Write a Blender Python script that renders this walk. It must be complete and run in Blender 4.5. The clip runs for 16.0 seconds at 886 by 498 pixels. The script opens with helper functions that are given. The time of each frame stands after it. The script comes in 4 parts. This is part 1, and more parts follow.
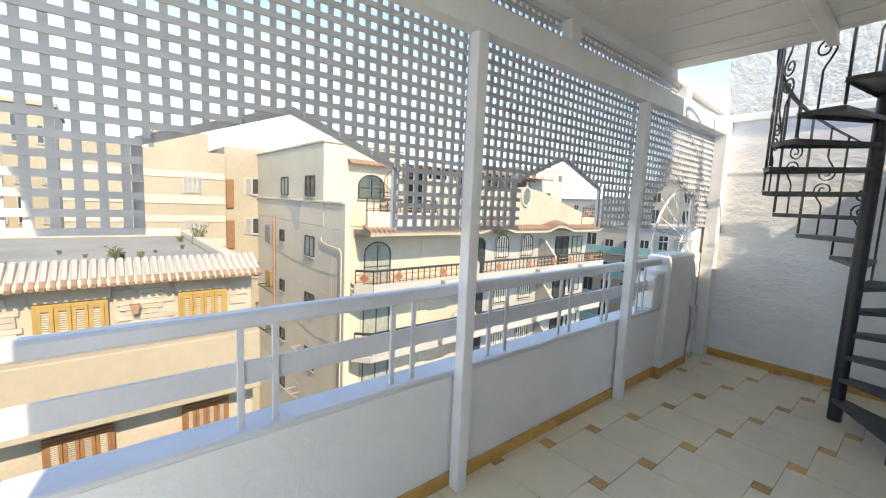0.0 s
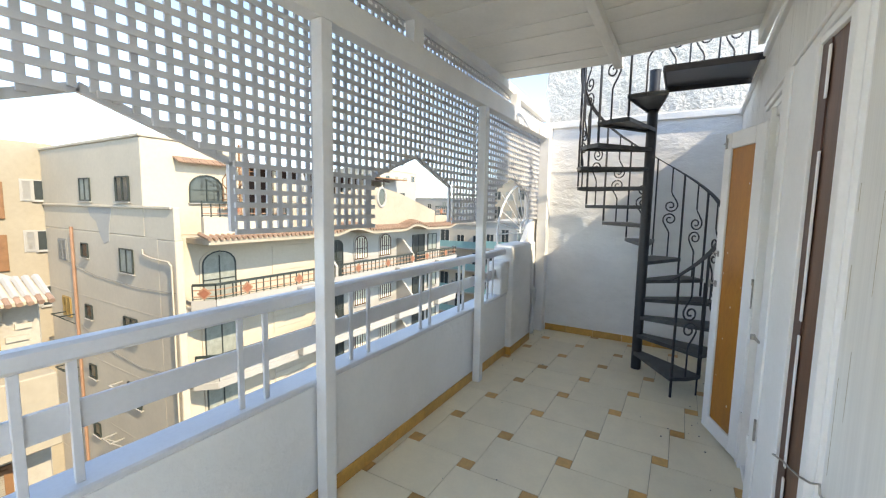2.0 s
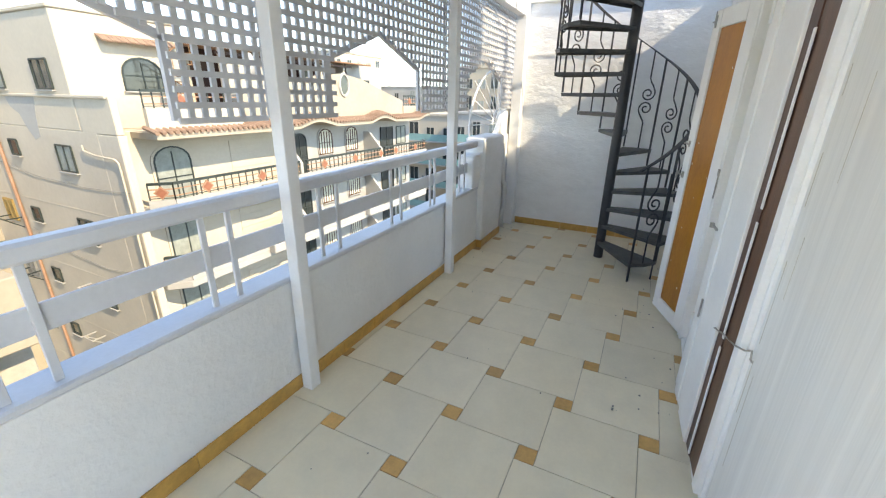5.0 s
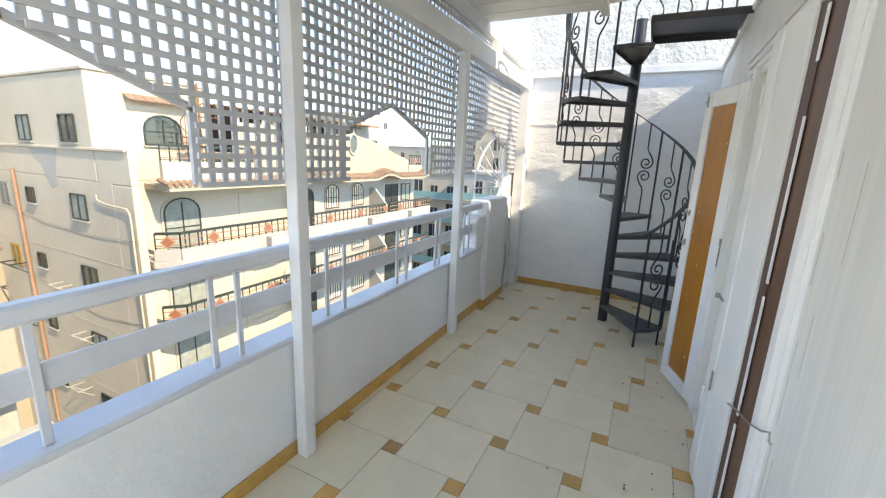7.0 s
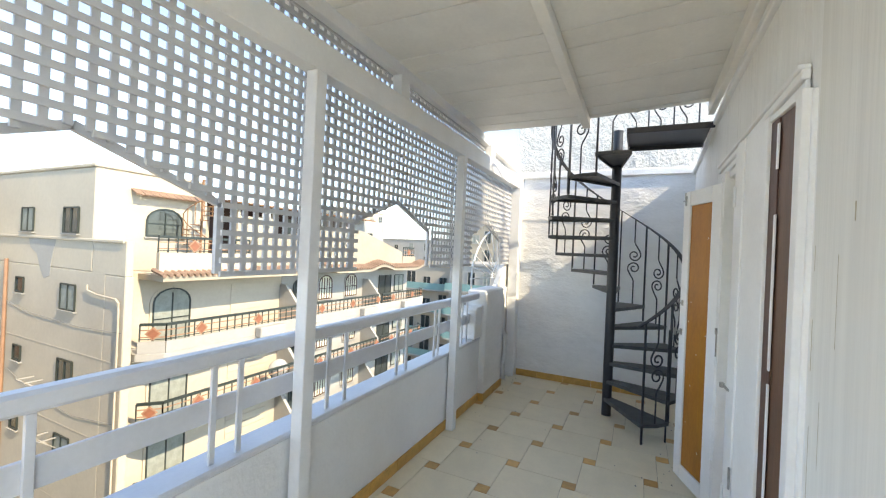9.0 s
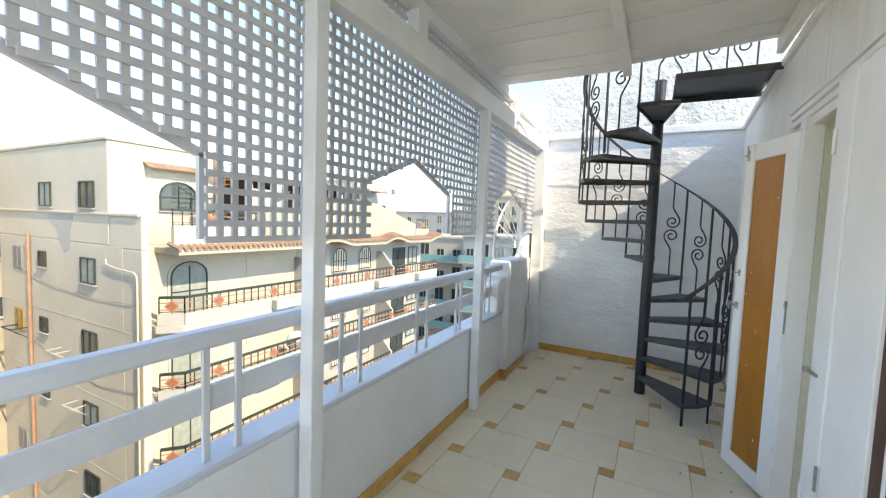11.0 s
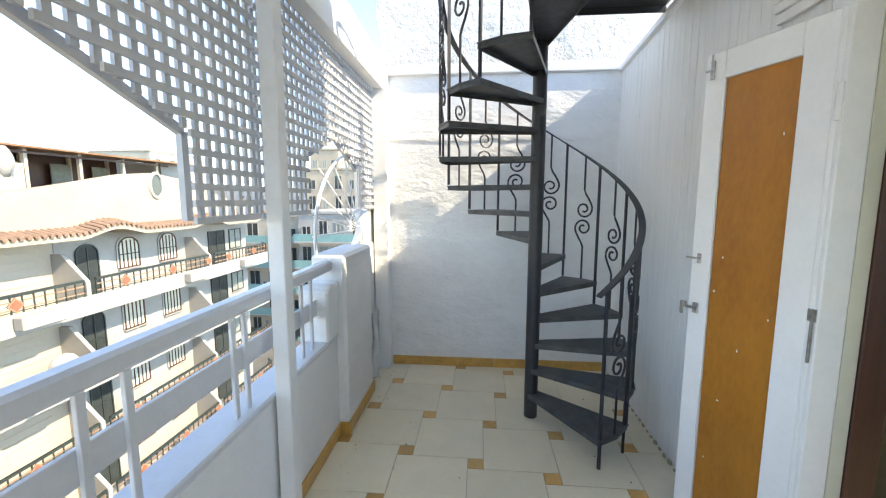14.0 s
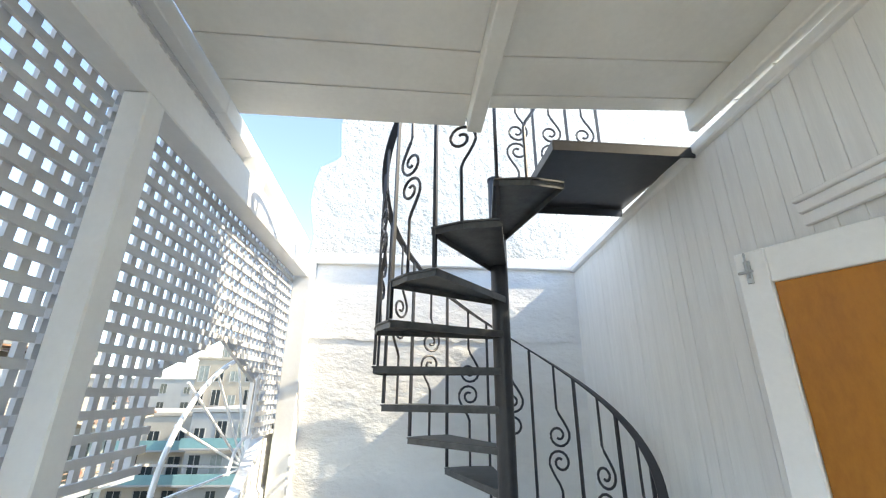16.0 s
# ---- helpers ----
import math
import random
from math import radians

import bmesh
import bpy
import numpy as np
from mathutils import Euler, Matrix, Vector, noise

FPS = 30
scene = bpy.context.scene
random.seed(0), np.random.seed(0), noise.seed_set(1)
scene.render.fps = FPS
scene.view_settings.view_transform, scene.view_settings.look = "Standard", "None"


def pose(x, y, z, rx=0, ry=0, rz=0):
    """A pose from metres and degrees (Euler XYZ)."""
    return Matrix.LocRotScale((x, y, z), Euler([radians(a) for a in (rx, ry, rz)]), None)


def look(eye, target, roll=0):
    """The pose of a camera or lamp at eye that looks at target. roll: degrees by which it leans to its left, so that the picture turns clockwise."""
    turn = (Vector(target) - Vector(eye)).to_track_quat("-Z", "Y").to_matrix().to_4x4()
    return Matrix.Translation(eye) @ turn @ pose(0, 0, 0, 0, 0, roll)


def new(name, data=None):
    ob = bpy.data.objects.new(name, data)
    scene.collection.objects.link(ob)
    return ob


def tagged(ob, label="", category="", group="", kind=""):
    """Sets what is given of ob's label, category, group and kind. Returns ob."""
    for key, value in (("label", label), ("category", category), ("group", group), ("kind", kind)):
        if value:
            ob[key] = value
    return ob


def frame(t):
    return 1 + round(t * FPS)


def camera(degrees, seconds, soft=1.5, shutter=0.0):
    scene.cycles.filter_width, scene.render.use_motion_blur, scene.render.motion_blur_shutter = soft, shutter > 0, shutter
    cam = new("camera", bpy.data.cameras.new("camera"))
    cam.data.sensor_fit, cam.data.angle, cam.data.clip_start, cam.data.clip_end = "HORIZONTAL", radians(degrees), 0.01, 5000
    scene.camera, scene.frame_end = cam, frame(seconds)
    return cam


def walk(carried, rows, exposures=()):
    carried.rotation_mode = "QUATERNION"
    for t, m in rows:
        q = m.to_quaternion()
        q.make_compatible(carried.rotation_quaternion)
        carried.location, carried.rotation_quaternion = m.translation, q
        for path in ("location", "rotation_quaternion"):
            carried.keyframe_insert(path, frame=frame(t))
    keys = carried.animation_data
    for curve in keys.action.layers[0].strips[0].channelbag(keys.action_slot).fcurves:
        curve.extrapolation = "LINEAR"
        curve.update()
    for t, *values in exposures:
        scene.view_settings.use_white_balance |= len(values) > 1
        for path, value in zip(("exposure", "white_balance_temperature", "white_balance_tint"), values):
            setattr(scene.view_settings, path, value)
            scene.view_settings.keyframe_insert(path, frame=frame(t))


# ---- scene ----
cam = camera(94.8, 16.0, soft=1.2)
PATH = [
    (0, (0.947, 0.45, 1.59), (2.226, 1.971, 1.361), 2.5),
    (0.5, (0.962, 0.469, 1.59), (2.377, 1.864, 1.358), 1.7),
    (1, (0.974, 0.469, 1.58), (2.513, 1.729, 1.366), 1.3),
    (1.5, (0.98, 0.469, 1.574), (2.607, 1.615, 1.374), 1.2),
    (2, (0.984, 0.475, 1.573), (2.704, 1.475, 1.368), 1.0),
    (2.5, (0.981, 0.479, 1.573), (2.761, 1.369, 1.38), 0.7),
    (3, (0.972, 0.487, 1.571), (2.787, 1.311, 1.402), 0.5),
    (3.5, (0.962, 0.486, 1.566), (2.774, 1.294, 1.318), 1.5),
    (4, (0.979, 0.501, 1.557), (2.748, 1.312, 1.095), 1.0),
    (4.2, (0.99, 0.501, 1.555), (2.722, 1.309, 0.965), 1.0),
    (6.3, (1.038, 0.524, 1.558), (2.713, 1.338, 0.827), 1.1),
    (6.5, (1.027, 0.531, 1.555), (2.738, 1.342, 0.911), 1.6),
    (7, (1.009, 0.525, 1.599), (2.761, 1.384, 1.159), 2.4),
    (7.5, (0.993, 0.511, 1.609), (2.764, 1.396, 1.33), 2.8),
    (8, (0.972, 0.518, 1.608), (2.758, 1.413, 1.52), 2.6),
    (8.2, (0.957, 0.516, 1.604), (2.743, 1.416, 1.586), 2.8),
    (10.3, (0.895, 0.658, 1.573), (2.724, 1.465, 1.541), 1.9),
    (10.5, (0.931, 0.676, 1.558), (2.756, 1.49, 1.466), 2.5),
    (11, (1.17, 0.744, 1.545), (2.944, 1.657, 1.41), 2.1),
    (11.5, (1.396, 0.776, 1.58), (3.185, 1.663, 1.465), 2.2),
    (12, (1.628, 0.896, 1.551), (3.474, 1.663, 1.478), 1.3),
    (12.5, (1.859, 1.068, 1.586), (3.756, 1.694, 1.496), -0.2),
    (13, (2.142, 1.095, 1.539), (4.062, 1.616, 1.334), -0.7),
    (13.5, (2.384, 1.074, 1.529), (4.324, 1.404, 1.168), -0.0),
    (14, (2.605, 1.151, 1.53), (4.582, 1.326, 1.283), 0.1),
    (14.5, (2.809, 1.285, 1.598), (4.809, 1.316, 1.582), -0.4),
    (15, (3.009, 1.286, 1.618), (4.995, 1.32, 1.854), 1.0),
    (15.5, (3.205, 1.218, 1.666), (5.143, 1.251, 2.159), 2.2),
    (16, (3.273, 1.254, 1.684), (5.153, 1.099, 2.348), 0.4),
]
walk(cam, [(t, look(eye, target, roll)) for t, eye, target, roll in PATH],
     exposures=[(0, 2.16, 8700, 10), (3, 2.33, 8700, 8), (6, 2.46, 8800, 9), (8, 2.38, 8800, 9), (11, 2.42, 8600, 7), (13, 2.68, 8500, 8), (16, 2.64, 8300, 6)])

# ---- light ----
sun_way = Vector((0.2, 1.0, -0.865)).normalized()
world = bpy.data.worlds.new("sky")
scene.world = world
world.use_nodes = True
wn = world.node_tree.nodes
sky = wn.new("ShaderNodeTexSky")
sky.sky_type = "NISHITA"
sky.sun_disc = False
sky.sun_elevation = math.asin(-sun_way.z)
sky.sun_rotation = math.atan2(-sun_way.x, -sun_way.y)
sky.dust_density, sky.air_density, sky.ozone_density = 0.0, 0.7, 2.0
wn["Background"].inputs[1].default_value = 0.15
sky.altitude = 1800
world.node_tree.links.new(sky.outputs[0], wn["Background"].inputs[0])
sun = new("sun", bpy.data.lights.new("sun", "SUN"))
sun.data.energy, sun.data.angle, sun.data.color = 1.6, radians(0.5), (1.0, 0.95, 0.87)
sun.matrix_world = look((0, 0, 30), Vector((0, 0, 30)) + sun_way)


# ---- materials ----
def nd(mat, kind, **kw):
    n = mat.node_tree.nodes.new(kind)
    for k, v in kw.items():
        n.inputs[k].default_value = v
    return n


def surface(name, colour, rough=0.6, vary=0.12, scale=3.0, grain=40.0, bump=0.15, metal=0.0, tint=None, per_piece=0.0, stretch=(1, 1, 1), spec=0.5, depth=0.004):
    """A painted, plastered or stone surface: stains, grain and relief at two scales."""
    mat = bpy.data.materials.new(name)
    mat.use_nodes = True
    nodes, link = mat.node_tree.nodes, mat.node_tree.links.new
    b = nodes["Principled BSDF"]
    b.inputs["Roughness"].default_value, b.inputs["Metallic"].default_value = rough, metal
    b.inputs["Specular IOR Level"].default_value = spec
    co = nodes.new("ShaderNodeTexCoord")
    mp = nodes.new("ShaderNodeMapping")
    mp.inputs["Scale"].default_value = stretch
    link(co.outputs["Object"], mp.inputs["Vector"])
    big = nd(mat, "ShaderNodeTexNoise", Scale=scale, Detail=5.0, Roughness=0.6)
    fine = nd(mat, "ShaderNodeTexNoise", Scale=grain, Detail=4.0, Roughness=0.65)
    for n in (big, fine):
        link(mp.outputs[0], n.inputs["Vector"])
    ramp = nodes.new("ShaderNodeValToRGB")
    c2 = tint or tuple(c * (1 - 2.2 * vary) for c in colour)
    ramp.color_ramp.elements[0].position, ramp.color_ramp.elements[1].position = 0.3, 0.68
    ramp.color_ramp.elements[0].color, ramp.color_ramp.elements[1].color = (*c2, 1), (*colour, 1)
    mixn = nodes.new("ShaderNodeMath")
    mixn.operation = "MULTIPLY_ADD"
    mixn.inputs[1].default_value, mixn.inputs[2].default_value = 0.35, 0.0
    link(fine.outputs["Fac"], mixn.inputs[0])
    addn = nodes.new("ShaderNodeMath")
    addn.operation = "MULTIPLY_ADD"
    addn.inputs[1].default_value = 0.75
    link(big.outputs["Fac"], addn.inputs[0])
    link(mixn.outputs[0], addn.inputs[2])
    link(addn.outputs[0], ramp.inputs["Fac"])
    out = ramp.outputs["Color"]
    if per_piece:
        info = nodes.new("ShaderNodeObjectInfo")
        hsv = nodes.new("ShaderNodeHueSaturation")
        mr = nodes.new("ShaderNodeMapRange")
        mr.inputs["To Min"].default_value, mr.inputs["To Max"].default_value = 1 - per_piece, 1 + per_piece
        link(info.outputs["Random"], mr.inputs["Value"])
        link(mr.outputs[0], hsv.inputs["Value"])
        link(out, hsv.inputs["Color"])
        out = hsv.outputs["Color"]
    link(out, b.inputs["Base Color"])
    if bump:
        bp = nodes.new("ShaderNodeBump")
        bp.inputs["Strength"].default_value, bp.inputs["Distance"].default_value = bump, depth
        link(addn.outputs[0], bp.inputs["Height"])
        link(bp.outputs[0], b.inputs["Normal"])
    return mat


WHITE = surface("white_gloss_paint", (0.85, 0.85, 0.84), 0.38, 0.05, 4, 55, 0.12)
RAILING = surface("grey_white_rail_paint", (0.70, 0.71, 0.735), 0.4, 0.07, 4, 50, 0.2)
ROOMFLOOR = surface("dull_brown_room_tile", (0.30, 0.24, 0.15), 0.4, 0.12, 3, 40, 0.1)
LATTICE = surface("white_lattice_paint", (0.60, 0.60, 0.61), 0.45, 0.06, 5, 60, 0.15, per_piece=0.04)
PLASTER = surface("smooth_white_plaster", (0.85, 0.85, 0.84), 0.5, 0.04, 2.5, 22, 0.8, depth=0.02)
PATCHY = surface("patchy_white_plaster", (0.85, 0.85, 0.84), 0.6, 0.05, 3.2, 12, 0.7, depth=0.035, stretch=(1, 1, 1.8))
ROUGH_PLASTER = surface("rough_white_plaster", (0.68, 0.68, 0.66), 0.85, 0.07, 7, 20, 1.0, depth=0.10)
CEILING = surface("white_ceiling_boards", (0.84, 0.83, 0.79), 0.5, 0.06, 3, 40, 0.15)
TILE = surface("cream_floor_tile", (0.84, 0.76, 0.58), 0.3, 0.05, 6, 50, 0.06, per_piece=0.05)
INSET = surface("ochre_inset_tile", (0.70, 0.41, 0.14), 0.32, 0.14, 14, 60, 0.06, per_piece=0.22)
SKIRT = surface("ochre_skirting_tile", (0.70, 0.39, 0.10), 0.35, 0.18, 10, 50, 0.08, per_piece=0.12)
GROUT = surface("grey_grout", (0.50, 0.44, 0.33), 0.85, 0.15, 20, 80, 0.2)
IRON = surface("black_painted_iron", (0.028, 0.030, 0.038), 0.42, 0.2, 20, 90, 0.2)
TREAD = surface("scuffed_black_tread", (0.085, 0.09, 0.095), 0.45, 0.35, 9, 60, 0.25)
BOARDS = surface("white_painted_boards", (0.84, 0.84, 0.82), 0.5, 0.06, 3, 30, 0.35, stretch=(8, 8, 0.6))
NEARWALL = surface("brushed_white_paint", (0.80, 0.79, 0.75), 0.55, 0.09, 1.3, 9, 0.9, stretch=(9, 9, 0.2), depth=0.005)
BROWN = surface("dark_brown_wood", (0.085, 0.030, 0.018), 0.45, 0.25, 4, 30, 0.25, stretch=(8, 8, 0.7))
MIDBROWN = surface("mid_brown_wood", (0.14, 0.062, 0.03), 0.45, 0.25, 4, 30, 0.25, stretch=(8, 8, 0.7))
AMBER = surface("amber_wood_panel", (0.46, 0.185, 0.026), 0.32, 0.15, 1.6, 30, 0.1, stretch=(2, 2, 0.8), tint=(0.27, 0.09, 0.015), spec=0.3)
STEEL = surface("worn_steel", (0.45, 0.44, 0.42), 0.35, 0.2, 30, 80, 0.1, metal=0.9)
INNER = surface("beige_room_paint", (0.66, 0.65, 0.53), 0.7, 0.06, 2, 30, 0.1)
CREAM = surface("cream_render", (0.37, 0.32, 0.24), 0.8, 0.1, 0.35, 6, 0.3, depth=0.02)
PALE = surface("pale_cream_render", (0.52, 0.455, 0.36), 0.8, 0.08, 0.3, 6, 0.3, depth=0.02)
OFFWHITE = surface("off_white_render", (0.39, 0.375, 0.345), 0.75, 0.08, 0.4, 6, 0.3, depth=0.02)
PEACH = surface("peach_render", (0.41, 0.35, 0.27), 0.8, 0.1, 0.5, 6, 0.3, depth=0.02)
STONE = surface("split_stone_cladding", (0.45, 0.405, 0.33), 0.8, 0.12, 1.5, 14, 0.5, per_piece=0.14, depth=0.02)
CLAY = surface("clay_roof_tile", (0.36, 0.23, 0.16), 0.75, 0.2, 2, 12, 0.4, per_piece=0.2, depth=0.02)
FLATROOF = surface("dusty_concrete_roof", (0.27, 0.265, 0.245), 0.9, 0.14, 0.6, 10, 0.4, depth=0.02)
GREENWOOD = surface("dark_green_frame", (0.03, 0.042, 0.038), 0.5, 0.2, 5, 30, 0.1)
OCHREWOOD = surface("ochre_shutter_wood", (0.38, 0.25, 0.085), 0.55, 0.15, 3, 30, 0.2)
BROWNWOOD = surface("brown_shutter_wood", (0.26, 0.13, 0.06), 0.6, 0.15, 3, 30, 0.2)
PANE = surface("dark_window_pane", (0.05, 0.06, 0.06), 0.12, 0.2, 1, 10, 0.0)
CURTAIN = surface("pale_curtain", (0.30, 0.32, 0.28), 0.7, 0.2, 3, 20, 0.1)
ROAD = surface("dusty_asphalt", (0.14, 0.13, 0.115), 0.9, 0.15, 0.4, 20, 0.3)
RUST = surface("rust_orange_paint", (0.30, 0.11, 0.06), 0.6, 0.15, 3, 20, 0.1)
TEAL = surface("teal_awning", (0.22, 0.40, 0.38), 0.7, 0.12, 1, 10, 0.1)
ORANGE = surface("faded_orange_paint", (0.38, 0.22, 0.14), 0.7, 0.15, 3, 20, 0.1)
PLANT = surface("dry_green_plant", (0.20, 0.20, 0.11), 0.7, 0.3, 4, 30, 0.1)


# ---- building blocks ----
def box(bm, x0, x1, y0, y1, z0, z1):
    vs = [bm.verts.new((x, y, z)) for x in (x0, x1) for y in (y0, y1) for z in (z0, z1)]
    for f in ((0, 1, 3, 2), (4, 6, 7, 5), (0, 4, 5, 1), (2, 3, 7, 6), (0, 2, 6, 4), (1, 5, 7, 3)):
        bm.faces.new([vs[k] for k in f])
    return vs


def beam(bm, p, q, w, h, up=(0, 0, 1)):
    """A bar of w by h from p to q."""
    p, q = Vector(p), Vector(q)
    d = (q - p).normalized()
    side = d.cross(Vector(up))
    if side.length < 1e-4:
        side = d.cross(Vector((1, 0, 0)))
    side.normalize()
    top = side.cross(d).normalized()
    vs = [bm.verts.new(e + side * a * w / 2 + top * b * h / 2) for e in (p, q) for a, b in ((-1, -1), (1, -1), (1, 1), (-1, 1))]
    for f in ((3, 2, 1, 0), (4, 5, 6, 7), (0, 1, 5, 4), (1, 2, 6, 5), (2, 3, 7, 6), (3, 0, 4, 7)):
        bm.faces.new([vs[k] for k in f])
    return vs


def prism(bm, outline, lo, hi, axis="z"):
    """Extrudes a flat outline between lo and hi along one axis."""
    def at(a, b, c):
        return {"z": (a, b, c), "y": (a, c, b), "x": (c, a, b)}[axis]
    one = [bm.verts.new(at(a, b, lo)) for a, b in outline]
    two = [bm.verts.new(at(a, b, hi)) for a, b in outline]
    bm.faces.new(one[::-1])
    bm.faces.new(two)
    n = len(outline)
    for k in range(n):
        bm.faces.new((one[k], one[(k + 1) % n], two[(k + 1) % n], two[k]))


def tube(bm, pts, r, sides=8, flat=1.0):
    """A round bar along points; flat squeezes it across."""
    pts = [Vector(p) for p in pts]
    rings = []
    ref = Vector((0.13, 0.21, 0.97))
    for k, p in enumerate(pts):
        d = (pts[min(k + 1, len(pts) - 1)] - pts[max(k - 1, 0)]).normalized()
        a = d.cross(ref)
        if a.length < 0.15:
            a = d.cross(Vector((1, 0.2, 0)))
        a.normalize()
        b = a.cross(d)
        rings.append([bm.verts.new(p + (a * math.cos(2 * math.pi * s / sides) + b * flat * math.sin(2 * math.pi * s / sides)) * r) for s in range(sides)])
    for u, v in zip(rings, rings[1:]):
        for s in range(sides):
            bm.faces.new((u[s], u[(s + 1) % sides], v[(s + 1) % sides], v[s]))
    bm.faces.new(rings[0][::-1])
    bm.faces.new(rings[-1])


def finish(bm, bevel=0.0, smooth=False):
    bmesh.ops.recalc_face_normals(bm, faces=bm.faces)
    if bevel:
        bmesh.ops.bevel(bm, geom=bm.edges[:] , offset=bevel, segments=1, affect="EDGES", profile=0.5)
    if smooth:
        for f in bm.faces:
            f.smooth = True
    return bm


def part(name, bm, mat, parent=None, label="", bevel=0.0, smooth=False, place=None):
    finish(bm, bevel, smooth)
    me = bpy.data.meshes.new(name)
    bm.to_mesh(me)
    bm.free()
    me.materials.append(mat)
    ob = new(name, me)
    ob.parent = parent
    if place is not None:
        ob.matrix_basis = place
    if label:
        ob["label"] = label
    return ob


def one(name, mat, parent, label, bevel, *dims):
    bm = bmesh.new()
    box(bm, *dims)
    return part(name, bm, mat, parent, label, bevel)


def thing(name, label, category, group="", kind="", place=None):
    ob = new(name)
    ob.empty_display_size = 0.1
    if place is not None:
        ob.matrix_basis = place
    return tagged(ob, label, category, group, kind)


def structure(ob, label, category):
    return tagged(ob, label, category, "", "structure")


# ---- terrace: sizes ----
X0, X1 = -4.5, 6.2        # the terrace's length
YF = 2.04                 # inner face of the parapet
POSTS = (-1.24, 0.60, 2.422, 4.25)      # lattice posts
NOTCHES = (-0.35, 1.53, 3.37, 5.23)    # middles of the pointed cut-outs
PAR = 0.65                # parapet top
CEIL = 2.81
CEIL_0, CEIL_END = 0.48, 4.65          # the roof covers only part of the terrace
CEIL_OUT = 4.84           # its outer half reaches further
HOUSE_0 = 0.35            # unseen start of the house wall, chosen to let light in behind the camera
LAT = 2.07

# floor slab
bm = bmesh.new()
box(bm, X0, X1, -0.05, 2.2, -0.25, -0.006)
# open floor added out of view; sunlight bounces off it into the terrace
box(bm, X0, HOUSE_0, -3.2, -0.051, -0.25, -0.006)
slab = part("floor", bm, GROUT)
structure(slab, "cream tiled terrace floor with small ochre insets", "floor")

# far wall and its ledge
bm = bmesh.new()
box(bm, X1, X1 + 0.25, -2.7, 2.16, -0.25, 2.58)
far_wall = structure(part("wall_east", bm, PATCHY), "white plastered end wall, patchy and rough", "wall")
bm = bmesh.new()
prism(bm, [(-3.2, 2.581), (2.0, 2.581), (1.99, 2.80), (2.04, 3.05), (2.035, 3.22), (2.0, 3.38), (1.88, 3.45), (1.845, 3.49), (1.87, 3.79), (1.84, 4.1), (1.80, 5.3), (-3.2, 5.3)], X1 + 0.01, X1 + 0.25, "x")
part("upper_wall", bm, ROUGH_PLASTER, far_wall, "rough thickly plastered upper wall")
one("ledge", PLASTER, far_wall, "plastered ledge band", 0.008, X1 - 0.035, X1 - 0.001, -0.1, 2.0, 2.565, 2.645)

rng = random.Random(11)
bm = bmesh.new()
ys = [0.02 + 0.06 * k for k in range(33)]
line = [2.04 + rng.uniform(-0.012, 0.012) for y in ys]
prism(bm, [(y, z - 0.008 - rng.uniform(0, 0.008)) for y, z in zip(ys, line)] + [(y, z + 0.008 + rng.uniform(0, 0.014)) for y, z in zip(ys[::-1], line[::-1])], X1 - 0.008, X1 - 0.001, "x")
part("seam", bm, PATCHY, far_wall, "ragged plaster seam")
bm = bmesh.new()
line = [2.70 + rng.uniform(-0.015, 0.02) for y in ys]
prism(bm, [(y, 2.646) for y in ys] + [(y, z) for y, z in zip(ys[::-1], line[::-1])], X1 - 0.02, X1 + 0.008, "x")
part("upper_seam", bm, ROUGH_PLASTER, far_wall, "ragged foot of the rough plaster")

# back wall (behind the camera)
back = structure(one("wall_west", PLASTER, None, "", 0, X0 - 0.2, X0, -3.2, 2.3, -0.25, 3.0), "plain white plastered wall", "wall")

# parapet
bm = bmesh.new()
box(bm, X0, 5.06, YF, YF + 0.14, -0.25, PAR)
parapet = structure(part("parapet", bm, PLASTER, bevel=0.006), "low white plastered parapet wall", "parapet")
one("cap", RAILING, parapet, "", 0.008, X0, 5.06, YF - 0.008, YF + 0.155, PAR, PAR + 0.03)
bm = bmesh.new()
box(bm, 5.04, 5.66, YF - 0.06, YF + 0.16, -0.25, 1.18)
part("pier", bm, PATCHY, parapet, "thick plastered pier", bevel=0.02)
bm = bmesh.new()
box(bm, 5.661, X1 - 0.001, YF + 0.03, YF + 0.16, -0.25, 1.15)
part("low_wall", bm, PATCHY, parapet, "", bevel=0.015)
# a stepped shoulder where the pier meets the parapet, and a swept web up to the post
bm = bmesh.new()
prism(bm, [(4.84, 0.681), (4.84, 0.99), (4.90, 1.02), (5.0, 1.005), (5.039, 1.03), (5.039, 0.681)], YF - 0.02, YF + 0.15, "y")
part("shoulder", bm, PATCHY, parapet, "lumpy plastered shoulder", bevel=0.012)
bm = bmesh.new()
prism(bm, [(5.70, 1.151)] + [(5.70 + 0.42 * (1 - math.cos(q)), 1.151 + 0.40 * (1 - math.sin(math.pi / 2 - q))) for q in np.linspace(0.3, 1.5, 8)] + [(X1 - 0.003, 1.60), (X1 - 0.003, 1.151)], YF + 0.05, YF + 0.11, "y")
part("web", bm, PATCHY, parapet, "swept plaster web at the corner")
